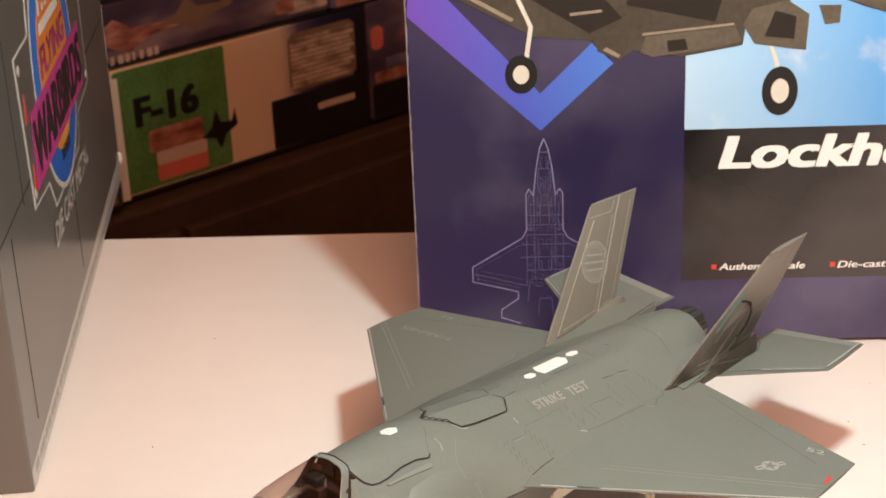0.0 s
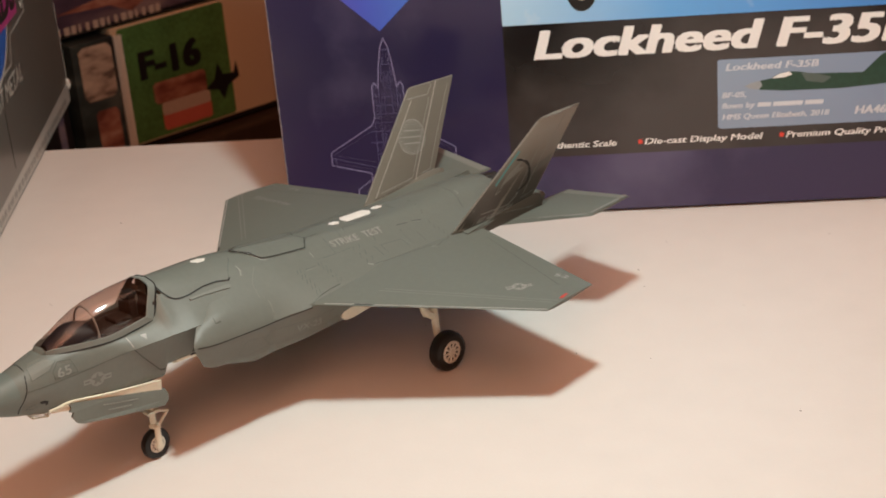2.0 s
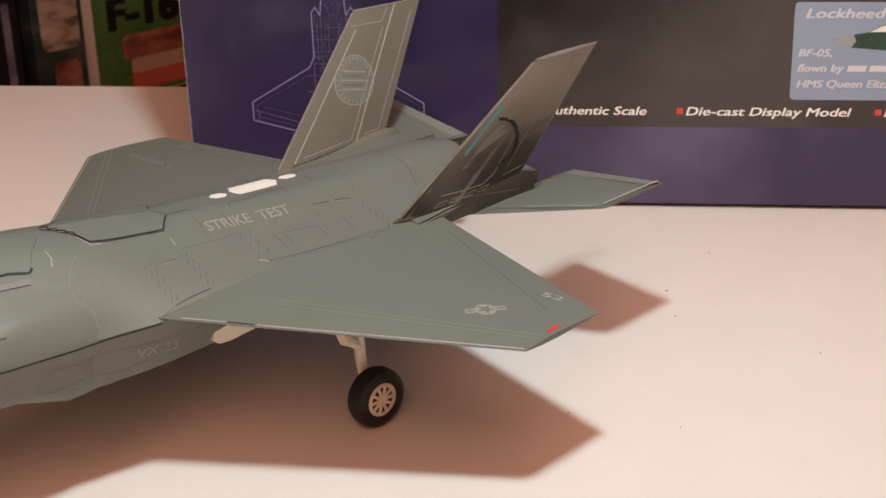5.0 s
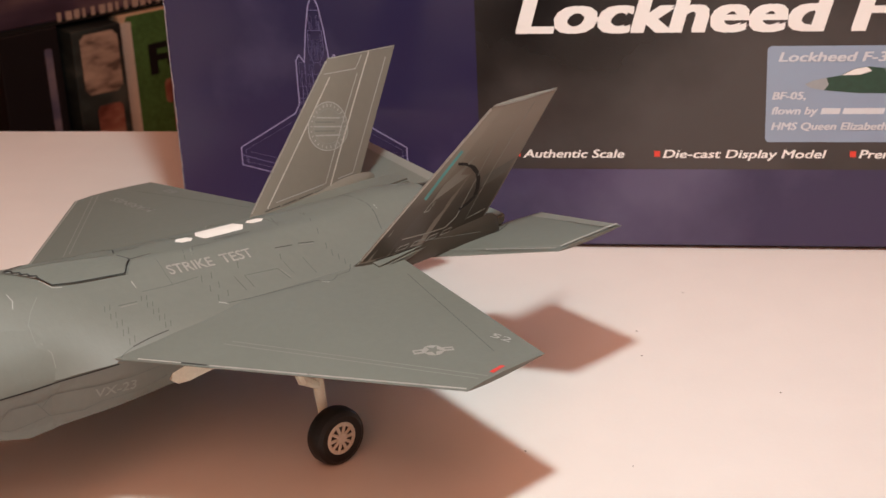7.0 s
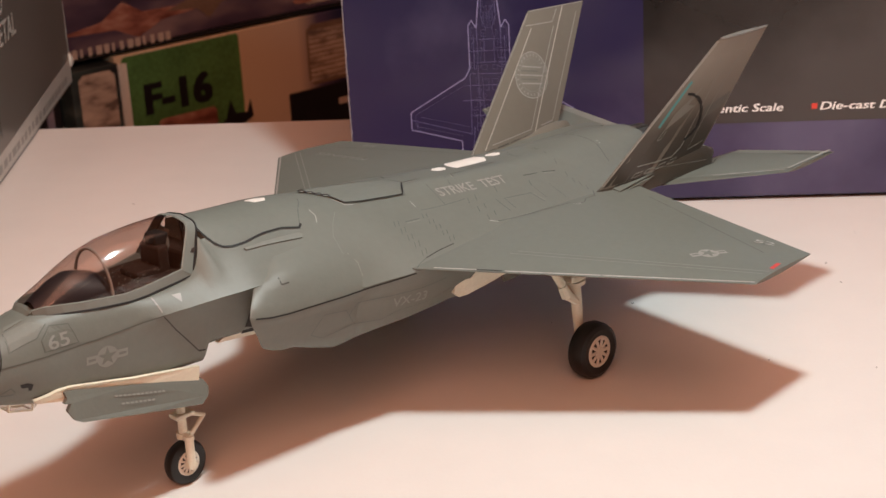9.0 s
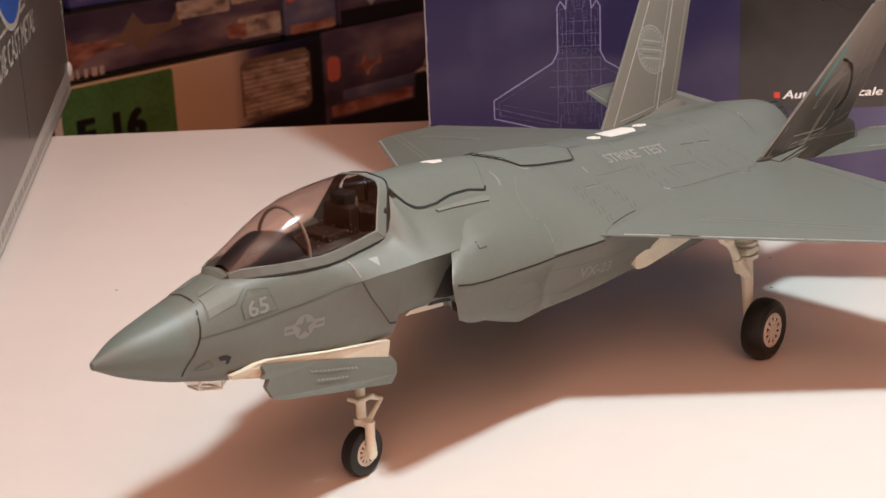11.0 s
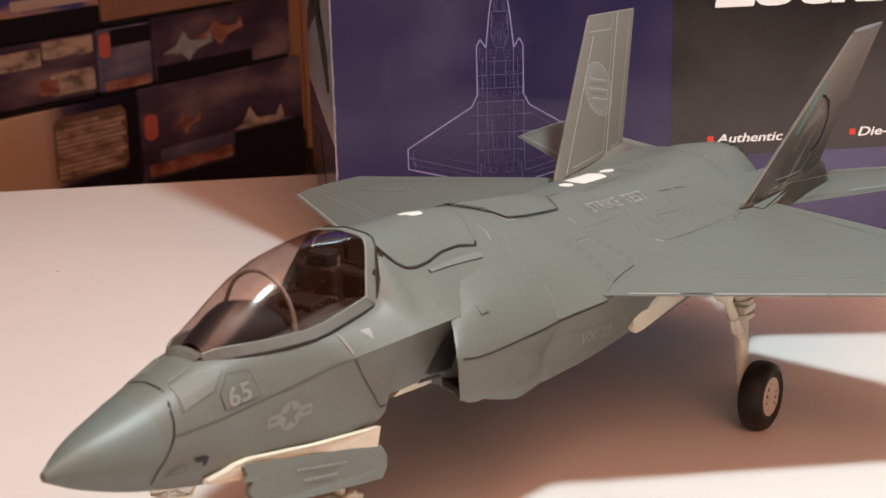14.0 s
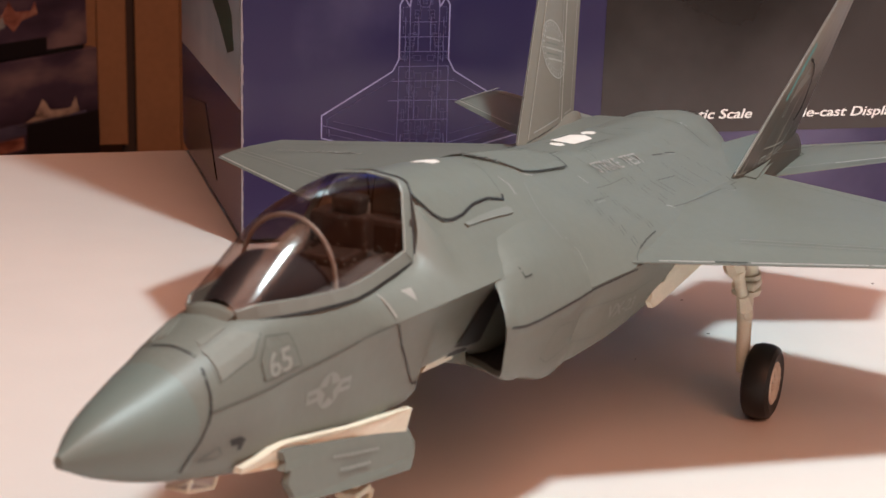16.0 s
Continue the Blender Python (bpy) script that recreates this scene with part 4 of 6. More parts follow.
patch([(152.8, 73.3), (156.4, 72.7), (156.8, 73.5), (153.2, 74.1)], M_RED, label="red tip light", n=1)
inscription("52", 0, 0, 2.0, 4.4, M_MARK, where=lambda x, y, lift=0.1: on_top(162.6 + 0.35 * x + 0.94 * y, 62.6 + 0.94 * x - 0.35 * y, lift), proud=0.2)
inscription("MARINES", 0, 0, 2.4, 19.0, M_SOFT, where=lambda x, y, lift=0.1: on_top(152.4 - y, -47.2 - x, lift))
inscription("52", 0, 0, 2.0, 5.0, M_SOFT, where=lambda x, y, lift=0.1: on_top(165.4 - y, -58.0 - x, lift))
patch([(50.6, 43.3), (52.4, 43.3), (51.7, 42.0)], M_TITLE, where=lambda a, b, lift=0.1: on_side(a, b, 1, lift), n=1, label="pale triangle")

# doors and panel edges on the back
flank = lambda g: (lambda a, b, lift=0.1: on_side(a, b, g, lift))


def plate(poly, material, name, where=on_top, lift=0.25, parent=None, label="", n=5):
    """A raised panel: the polygon laid on the skin, with edges that go down into it."""
    bm = bmesh.new()
    bm.faces.new([bm.verts.new((a, b, 0)) for a, b in poly])
    bmesh.ops.triangulate(bm, faces=bm.faces[:])
    bmesh.ops.subdivide_edges(bm, edges=bm.edges[:], cuts=n, use_grid_fill=True)
    rim = [e for e in bm.edges if e.is_boundary]
    low = {v for e in bmesh.ops.extrude_edge_only(bm, edges=rim)["geom"] if isinstance(e, bmesh.types.BMVert) for v in (e,)}
    for v in bm.verts:
        v.co = where(v.co.x, v.co.y, lift=-0.3 if v in low else lift)[0]
    return part(name, bm, material, parent or JET, label)


high = lambda a, b, lift=0.1: on_top(a, b, 0.4)
# lift-fan door behind the canopy
DOOR = [(60.9, 0), (60.9, 2.4), (60.8, 4.0), (60.9, 5.0), (61.7, 6.3), (62.8, 7.4), (64.2, 8.3), (66.2, 8.9), (69.4, 9.2), (74.0, 9.0), (78.9, 9.2), (82.8, 10.0)]
for sg in (1, -1):
    ribbon([(a, sg * b) for a, b in DOOR], 0.4, M_BLACK, where=lambda a, b, lift=0.1: on_top(a, b, 0.2), step=0.5)
    ribbon([(82.8, sg * 10.0), (83.8, sg * 9.4)], 0.5, M_BLACK)
    ribbon([(83.6, sg * 9.2), (85.6, sg * 6.6), (87.6, sg * 4.6), (88.6, sg * 3.0)], 0.22, M_FAINT)
    ribbon([(88.0, sg * 7.1), (88.3, sg * 8.7), (87.5, sg * 10.0)], 0.22, M_MARK)
    plate([(68.3, sg * 10.3), (68.1, sg * 9.9), (81.8, sg * 10.8), (82.4, sg * 11.3), (81.8, sg * 11.8)], M_STRIP, "raised_strip", lift=0.3, label="paler raised strip", n=2)
    # spine panel with its hinge teeth
    plate([(92.0, sg * 0.1), (95.9, sg * 3.9), (97.6, sg * 6.7), (102.0, sg * 7.0), (113.2, sg * 7.2), (116.6, sg * 3.4), (115.4, sg * 0.1)], M_PAINT, "spine_panel", lift=0.32)
    ribbon([(95.9, sg * 3.9), (97.6, sg * 6.9), (102.0, sg * 7.2), (113.4, sg * 7.4), (116.9, sg * 3.4), (115.6, sg * 0.6)], 0.30, M_BLACK, where=high)
    ribbon([(96.0, sg * 4.6), (97.4, sg * 7.3), (99.4, sg * 7.6)], 0.26, M_MARK)
    for k in range(4):
        a, b = 91.0 + 1.25 * k, 0.2 + 1.0 * k
        ribbon([(a, sg * b), (a + 1.5, sg * (b + 0.2)), (a + 1.3, sg * (b + 1.0))], 0.55, M_BLACK, where=high)
        ribbon([(a + 0.1, sg * (b + 0.45)), (a + 1.1, sg * (b + 0.6))], 0.22, M_MARK, where=high)
    ribbon([(100, sg * 2.6), (112, sg * 2.2)], 0.2, M_EDGE)
    # seams over the back; the short pale dashes are painted highlights
    ribbon([(93.3, sg * 8.9), (90.4, sg * 11.4), (88.6, sg * 13.5), (88.0, sg * 16.8)], 0.18, M_STRIP)
    ribbon([(89.0, sg * 17.0), (90.2, sg * 18.6), (89.8, sg * 20.2)], 0.2, M_EDGE)
    ribbon([(70.8, sg * 16.7), (70.7, sg * 17.7), (72.3, sg * 18.1)], 0.26, M_LINE)
    ribbon([(107.5, sg * 14.3), (111.8, sg * 14.2)], 0.2, M_LINE2)
    ribbon([(105.4, sg * 22.4), (109.6, sg * 22.1), (113.8, sg * 22.0)], 0.26, M_LINE)
    for k in range(5):
        for a0, l0 in ((104.8, 13.8), (106.0, 13.7), (113.4, 13.2), (114.6, 13.2)):
            a, b = a0 + 0.22 * k, l0 + 1.75 * k
            ribbon([(a, sg * b), (a - 0.7, sg * (b + 1.15))], 0.17, M_LINE2)
    ribbon([(117.6, sg * 2.9), (122.5, sg * 2.5)], 0.2, M_LINE)
    ribbon([(117.6, sg * 2.9), (113.9, sg * 7.6)], 0.16, M_FAINT)
    ribbon([(113.6, sg * 9.4), (113.6, sg * 11.1)], 0.22, M_MARK)
    ribbon([(114.2, sg * 12.2), (121.4, sg * 12.1), (127.8, sg * 11.8)], 0.16, M_FAINT)
    ribbon([(122.0, sg * 4.8), (121.4, sg * 12.1)], 0.14, M_FAINT)
    ribbon([(136.3, sg * 3.4), (132.0, sg * 3.3), (130.4, sg * 6.3)], 0.2, M_LINE2)
    ribbon([(138.4, sg * 2.0), (147.5, sg * 2.0)], 0.22, M_LINE)
    ribbon([(129.3, sg * 3.9), (127.7, sg * 7.3)], 0.16, M_FAINT)
    ribbon([(137.2, sg * 17.9), (137.3, sg * 14.4), (145.3, sg * 15.0), (146.0, sg * 18.5)], 0.2, M_LINE2)
    ribbon([(135.0, sg * 14.0), (135.1, sg * 18.3)], 0.2, M_LINE2)
    ribbon([(128.9, sg * 20.1), (140, sg * 21.0), (150.5, sg * 21.7), (152.1, sg * 23.4), (153.8, sg * 23.4), (155.8, sg * 22.0), (159.0, sg * 22.0), (161.0, sg * 19.7)], 0.24, M_LINE2)
    ribbon([(127.5, sg * 19.3), (129.1, sg * 20.3)], 0.3, M_MARK)
    ribbon([(151.0, sg * 22.4), (152.2, sg * 23.8)], 0.3, M_MARK)
    for a, b in ((128.5, 11.7), (128.6, 14.6), (131.1, 11.4), (131.0, 14.2), (128.6, 17.5), (131.3, 16.9), (138.2, 10.6), (148.5, 11.5), (163.9, -0.8), (162.6, 3.5), (161.4, 7.7), (160.4, 11.9), (160.2, 14.2), (160.8, 15.7), (161.1, 17.5)):
        ribbon([(a, sg * b), (a - 0.9, sg * (b + 1.6))], 0.18, M_LINE2)
    ribbon([(148.4, sg * 9.9), (152.7, sg * 10.3)], 0.22, M_LINE)
    ribbon([(154.3, sg * 10.3), (158.0, sg * 10.9)], 0.22, M_LINE)
    ribbon([(147.8, sg * 13.6), (147.7, sg * 17.6)], 0.16, M_FAINT)
    ribbon([(152.6, sg * 13.9), (152.4, sg * 19.1)], 0.18, M_FAINT)
    ribbon([(156.2, sg * -2.5), (154.5, sg * 3.1)], 0.18, M_FAINT)
    ribbon([(178, sg * 0.5), (178.4, sg * 4), (177.6, sg * 8), (176, sg * 12)], 0.26, M_LINE2)
    ribbon([(179.4, sg * 5.2), (179.2, sg * 6.6)], 0.3, M_MARK)
    # pale lines beside the grooves, painted on as their lit edges
    for a, b, a2, b2 in ((131.2, 3.7, 129.9, 6.4), (145.8, 15.4, 146.4, 18.2), (107.7, 14.7, 111.6, 14.6), (138.6, 2.4, 143.0, 2.4), (154.4, 10.7, 157.6, 11.2), (118.0, 3.3, 121.8, 2.9)):
        ribbon([(a, sg * b), (a2, sg * b2)], 0.15, M_EDGE)
    # wing flaps, hinge lines and worn edges
    ribbon([(168.5, sg * 30), (159.2, sg * 67.6)], 0.22, M_LINE2)
    ribbon([(121.4, sg * 33.0), (151.6, sg * 74.2)], 0.24, M_EDGE)
    ribbon([(119.6, sg * 32.6), (149.6, sg * 73.8)], 0.24, M_EDGE)
    ribbon([(113.4, sg * 36.8), (129.0, sg * 55.2), (145.6, sg * 74.8)], 0.42, M_WORN)
    ribbon([(104.2, sg * 25.8), (109.8, sg * 32.4)], 0.36, M_WORN)
    ribbon([(109.8, sg * 32.4), (113.1, sg * 36.4)], 0.36, M_BLACK)
    ribbon([(101.2, sg * 23.7), (103.0, sg * 22.8), (105.4, sg * 22.4)], 0.22, M_FAINT)
    ribbon([(176, sg * 24), (190, sg * 30)], 0.2, M_FAINT, where=lambda a, b, lift=0.1: (J(a, b, 38.6), Vector((0, 0, 1))))
    side = flank(sg)
    # nose flank
    ribbon([(18.25, -3.0 * sg), (18.3, 0), (18.25, 2.4 * sg), (17.7, 4.2 * sg), (17.1, 5.2 * sg)], 0.32, M_BLACK)
    ribbon([(17.6, 42.7), (17.0, 40.8), (16.5, 39.4), (15.9, 38.3), (15.0, 36.6), (14.2, 35.6), (13.8, 34.4), (13.8, 33.3)], 0.32, M_BLACK, where=side)
    ribbon([(16.5, 39.1), (24.2, 39.1), (30, 39.1), (36, 39.4), (42, 39.9), (47.6, 40.5)], 0.17, M_LINE2, where=side)
    ribbon([(47.6, 40.3), (50.4, 36.6), (53.6, 32.8), (55.8, 30.1)], 0.24, M_LINE, where=side)
    ribbon([(55.8, 30.1), (57.4, 29.8)], 0.36, M_BLACK, where=side)
    # same paint as the hull; the paler grey paints in its reflection
    plate([(19.3, sg * 3.0), (19.2, sg * 4.6), (18.9, sg * 5.6), (23.8, sg * 6.0), (26.2, sg * 5.3), (23.8, sg * 3.7)], M_PAINT2, "access_panel", lift=0.1, n=7)
    plate([(20.2, sg * 1.8), (23.4, sg * 2.5), (23.5, sg * 3.0), (19.6, sg * 2.7)], M_PAINT2, "access_panel", lift=0.1, n=1)
    ribbon([(19.2, sg * 3.0), (18.9, sg * 4.6), (18.6, sg * 5.6), (24.0, sg * 6.1), (26.4, sg * 5.3)], 0.15, M_LINE2)
    plate([(24.7, 42.0), (26.8, 43.9), (30.1, 43.4), (31.2, 39.9), (24.8, 40.0)], M_PAINT, "access_panel", where=side, lift=0.1, n=3)
    ribbon([(24.6, 42.0), (26.8, 44.0), (30.2, 43.5), (31.3, 39.8), (24.6, 39.9)], 0.17, M_LINE2, where=side, closed=True)
    patch([(19.4, 35.2), (20.8, 35.2), (21.8, 34.6), (21.6, 33.5), (21.0, 33.4), (20.9, 34.2), (19.8, 34.4)], M_BLACK, where=side, n=1, name="gun_port")
    ribbon([(15.5, 34.0), (17.8, 35.0), (18.6, 34.0), (18.2, 33.5)], 0.2, M_FAINT, where=side, closed=True)
    ribbon([(46.9, sg * 7.7), (47.5, sg * 10.0)], 0.32, M_TITLE, where=lambda a, b, lift=0.1: on_top(a, b, 0.14), step=0.3)
    # intake trunk flank
    ribbon([(62.4, 37.0), (66, 36.2), (70.7, 35.7), (81.2, 35.2), (88.3, 34.9), (95, 34.9), (101.4, 35.2)], 0.34, M_BLACK, where=side)
    ribbon([(76.5, 28.6), (79.2, 32.4), (84.9, 31.6), (85.8, 30.2), (87.6, 27.6), (79.5, 27.0)], 0.14, M_SUB, where=side, closed=True)
    ribbon([(85.9, 30.0), (87.9, 32.3), (96.6, 31.4), (104, 31.2), (110, 31.6)], 0.14, M_SUB, where=side)
    ribbon([(87.6, 27.5), (94.4, 26.4), (98.2, 27.4), (106, 27.2), (112, 28.6)], 0.14, M_SUB, where=side)

# canopy, frame and cockpit
CAN = [(25.3, 2.9, 46.5, 46.9), (27.4, 4.0, 46.85, 48.4), (30, 4.9, 46.7, 49.8), (34, 5.8, 46.3, 52.0), (38, 6.5, 46.0, 53.7), (42, 6.85, 45.65, 54.8), (45.5, 6.95, 45.7, 55.2), (48.5, 7.05, 46.0, 55.2), (51.5, 7.25, 46.35, 55.0), (54.4, 7.5, 46.8, 54.7)]
SQUARE = ((28, 42, 50, 54.4), (1.5, 0.82, 0.66, 0.5))
LEAN = ((40, 54.4, 56.7), (0.0, 0.58, 0.47))


def hoop_point(a, s, w, h0, h1):
    """Half width and height at angle a: an ellipse in front, flat sides with a tight corner towards the rear."""
    tall = h1 - h0
    l = w * math.cos(a)
    h = h0 + tall * max(0.0, math.sin(a)) ** float(np.interp(s, *SQUARE))
    flat = float(np.interp(s, (46, 54.4), (0.0, 1.0)))
    if flat > 0:
        u = min(a, math.pi - a) / (math.pi / 2)
        x = float(np.interp(u, (0, 0.5, 0.58, 0.66, 0.74, 1), (1.0, 0.715, 0.66, 0.58, 0.47, 0.0)))
        y = float(np.interp(u, (0, 0.5, 0.58, 0.66, 0.74, 1), (0.0, 0.775, 0.865, 0.925, 0.955, 1.0)))
        l += (math.copysign(x * w, math.cos(a)) - l) * flat
        h += (h0 + tall * y - h) * flat
    return l, h


def arc(s, w, h0, h1, grow=0.0, n=40):
    """A hoop of the canopy; towards the rear its crown leans aft."""
    out, lean = [], float(np.interp(s, *LEAN))
    for k in range(n + 1):
        l, h = hoop_point(math.pi * k / n, s, w + grow, h0, h1 + grow)
        out.append(J(s + lean * (h - h0), l, h))
    return out


bm = loft(bmesh.new(), [arc(*c) for c in CAN], cap=False, closed=False)
canopy = part("canopy", bm, M_GLASS, JET, "smoked transparent canopy", smooth=True)
drift = lambda s: float(np.interp(s, (25, 50, 54.4), (0.3, 1.2, 2.3)))
for side in (1, -1):
    # flat sill frame from the glass down to the gap; its rear end is mitred
    bm = bmesh.new()
    loft(bm, [[J(s + drift(s) * k, side * (w + a), h0 + b) for a, b, k in ((-0.05, 0.22, 0), (0.16, 0.12, 0), (0.32, -1.45, 1), (0.12, -1.7, 1), (-0.5, -1.6, 1), (-0.4, 0.1, 0))] for s, w, h0, h1 in CAN])
    part("canopy_sill", bm, M_STRIP, canopy)
    bm = bmesh.new()
    edge = [J(24.6, side * 1.6, 45.7), J(25.6, side * 2.5, 45.5)] + [J(s + drift(s), side * (w + 0.3), h0 - 1.62) for s, w, h0, h1 in CAN[1:]]
    for a, b in zip(edge, edge[1:]):
        tube(bm, a, b, 0.00021, n=6)
    part("canopy_seal", bm, M_BLACK, canopy, "black gap along the canopy sill")
bm = loft(bmesh.new(), [arc(24.2, 2.3, 45.3, 46.1), arc(25.0, 2.8, 46.2, 46.75, 0.05), arc(25.6, 3.1, 46.5, 47.05, 0.06)], cap=False, closed=False)
part("canopy_front_frame", bm, M_PAINT, canopy)
bm = loft(bmesh.new(), [arc(54.3, 7.5, 46.8, 54.7, 0.0), arc(54.5, 7.55, 46.8, 54.7, 0.16), arc(56.6, 7.75, 45.2, 54.3, 0.12), arc(56.8, 7.75, 45.2, 54.2, -0.2)], cap=False, closed=False)
part("canopy_rear_frame", bm, M_STRIP, canopy)
bm = bmesh.new()
hoop = arc(56.8, 7.8, 45.2, 54.3, 0.1)
for a, b in zip(hoop, hoop[1:]):
    tube(bm, a, b, 0.00021, n=6)
part("canopy_rear_seal", bm, M_BLACK, canopy)
bm = bmesh.new()
hoop = arc(40.0, 6.4, 45.8, 53.8, -0.3)
for a, b in zip(hoop, hoop[1:]):
    tube(bm, a, b, 0.00030, n=8)
part("canopy_bow", bm, M_MARK, canopy, "pale bow frame inside the canopy", smooth=True)
bm = box_bm(0.042, 0.058, -0.0052, 0.0052, 0.0425, 0.0458, 0.0006)
cockpit = part("cockpit_floor", bm, M_SEAT, JET)
cockpit.location.y = -0.0024
for name, d, m in (("seat_cushion", (0.0475, 0.0535, -0.0030, 0.0030, 0.0450, 0.0470), M_SEAT), ("seat_back", (0.0525, 0.0550, -0.0032, 0.0032, 0.0450, 0.0508), M_SEAT), ("headrest", (0.0530, 0.0562, -0.0019, 0.0019, 0.0504, 0.0528), M_DARK),
                   ("side_console", (0.0420, 0.0560, 0.0042, 0.0066, 0.0440, 0.0462), M_SEAT), ("side_console", (0.0420, 0.0560, -0.0066, -0.0042, 0.0440, 0.0462), M_SEAT),
                   ("ejection_rail", (0.0552, 0.0562, 0.0014, 0.0020, 0.0450, 0.0520), M_EDGE), ("ejection_rail", (0.0552, 0.0562, -0.0020, -0.0014, 0.0450, 0.0520), M_EDGE)):
    part(name, box_bm(*d, 0.0005), m, cockpit)
bm = bmesh.new()
rnd = random.Random(9)
for k in range(110):
    c = Vector((rnd.uniform(0.0425, 0.057), rnd.uniform(-0.0064, 0.0064), rnd.uniform(0.0452, 0.0485)))
    r = rnd.uniform(0.00004, 0.00012)
    slab(bm, [c + Vector((-r, -r, 0)), c + Vector((r, -r, 0)), c + Vector((r, r, 0)), c + Vector((-r, r, 0))], (0, 0, r * 2))
part("rear_deck", box_bm(0.0556, 0.0600, -0.0064, 0.0064, 0.0440, 0.0500, 0.0008), M_SEAT, cockpit)
part("cockpit_switches", bm, M_EDGE, cockpit, "tiny pale switches")
bm = loft(bmesh.new(), [arc(26.6, 2.8, 45.0, 47.2), arc(29, 3.8, 45.0, 48.7), arc(32, 4.5, 45.0, 50.2), arc(34.5, 5.0, 45.0, 50.8), arc(38, 5.5, 45.0, 50.0), arc(40, 5.7, 45.0, 49.2), arc(40.3, 5.5, 45.0, 47.0)], closed=False, cap=False)
part("coaming", bm, M_COAMING, cockpit, smooth=True).location.y = 0.0024
bm = box_bm(0.0394, 0.0400, -0.0042, 0.0042, 0.0446, 0.0478, 0.0003)
part("instrument_panel", bm, M_SEAT, cockpit)

bm = bmesh.new()
for k in range(55):
    s, a = rnd.uniform(42, 54.0), rnd.gauss(0.6, 0.3)
    if not 0.05 < a < 1.4:
        continue
    w, h0, h1 = (float(np.interp(s, [c[0] for c in CAN], [c[q] for c in CAN])) for q in (1, 2, 3))
    l, h = hoop_point(a, s, w + 0.05, h0, h1 + 0.05)
    c, r = J(s + float(np.interp(s, *LEAN)) * (h - h0), l, h), rnd.choice((0.00002, 0.00003, 0.00003, 0.00005))
    slab(bm, [c + Vector((r * math.cos(q), r * 0.8 * math.sin(q), r * math.sin(q))) for q in (0, 1.3, 2.5, 3.8, 5.1)], (0, -0.00003, 0.00003))
part("canopy_dust", bm, M_MARK, canopy, "pale dust specks on the canopy")

# wheels and legs
def wheel(s, l, h, r, w, parent, spokes):
    ob = part("wheel", tube(bmesh.new(), J(s, l - w * 0.4, h), J(s, l + w * 0.4, h), r * 0.00035, n=12), M_RIM, parent)
    bm = lathe(bmesh.new(), [(r * 0.55, -w * 0.42), (r * 0.80, -w * 0.5), (r * 0.94, -w * 0.40), (r, -w * 0.18), (r, w * 0.18), (r * 0.94, w * 0.40), (r * 0.80, w * 0.5), (r * 0.55, w * 0.42)], 36)
    for v in bm.verts:
        v.co = J(s + v.co.x, l - v.co.y, h + v.co.z)
    part("tyre", bm, M_TYRE, ob, "black rubber tyre", smooth=True)
    for sg in (1, -1):
        bm = lathe(bmesh.new(), [(r * 0.57, 0), (r * 0.57, w * 0.44), (r * 0.52, w * 0.475), (r * 0.45, w * 0.47), (r * 0.43, w * 0.40), (r * 0.20, w * 0.40), (r * 0.17, w * 0.50), (r * 0.02, w * 0.51)], 30)
        for v in bm.verts:
            v.co = J(s + v.co.x, l + sg * v.co.y, h + v.co.z)
        rim = part("rim", bm, M_RIM, ob, "pale moulded rim", smooth=True)
        bm = bmesh.new()
        for k in range(spokes):
            a = 2 * math.pi * k / spokes
            d = Vector((math.cos(a), 0, math.sin(a)))
            c = J(s, l + sg * w * 0.43, h)
            tube(bm, c + d * r * 0.00018, c + d * r * 0.00050, r * 0.00006, n=6)
        part("spokes", bm, M_RIM, rim)
        # flat brown ring; its colour stands for the shade between the spokes
        bm = lathe(bmesh.new(), [(r * 0.44, w * 0.404), (r * 0.44, w * 0.412), (r * 0.19, w * 0.412), (r * 0.19, w * 0.404)], 30)
        for v in bm.verts:
            v.co = J(s + v.co.x, l + sg * v.co.y, h + v.co.z)
        part("spoke_shade_ring", bm, M_SPOKE_SHADE, rim, "flat brown ring painted in for the shade between the spokes")


nose_leg = part("nose_leg", tube(bmesh.new(), J(55, 0.9, 27), J(55, 0.9, 9.8), 0.0010, 0.0009, n=16), M_CREAM, JET, "cream nose wheel leg", smooth=True)
bm = tube(bmesh.new(), J(54.8, 0.3, 10.2), J(54.8, 3.5, 10.2), 0.0009)
part("knuckle", bm, M_CREAM, nose_leg, smooth=True)
bm = tube(bmesh.new(), J(54.7, 3.1, 10.8), J(54.6, 3.1, 3.9), 0.0009, n=14)
tube(bm, J(54.6, 0.4, 4.6), J(54.6, 3.8, 4.6), 0.0010)
part("fork", bm, M_CREAM, nose_leg, smooth=True)
bm = tube(bmesh.new(), J(55.6, 1.0, 15.0), J(60.4, 1.0, 12.6), 0.00048, n=10)
tube(bm, J(60.4, 1.0, 12.8), J(55.8, 1.6, 9.6), 0.00048, n=10)
part("scissor_link", bm, M_CREAM, nose_leg, smooth=True)
bm = box_bm(0.0530, 0.0574, -0.0046, -0.0016, 0.0142, 0.0152, 0.0003)
part("light_bracket", bm, M_CREAM, nose_leg)
part("leg_collar", tube(bmesh.new(), J(55, 0.8, 10.9), J(55, 0.8, 9.7), 0.0014, n=16), M_CREAM, nose_leg, smooth=True)
wheel(54.6, 1.0, 4.6, 4.6, 2.9, nose_leg, 12)
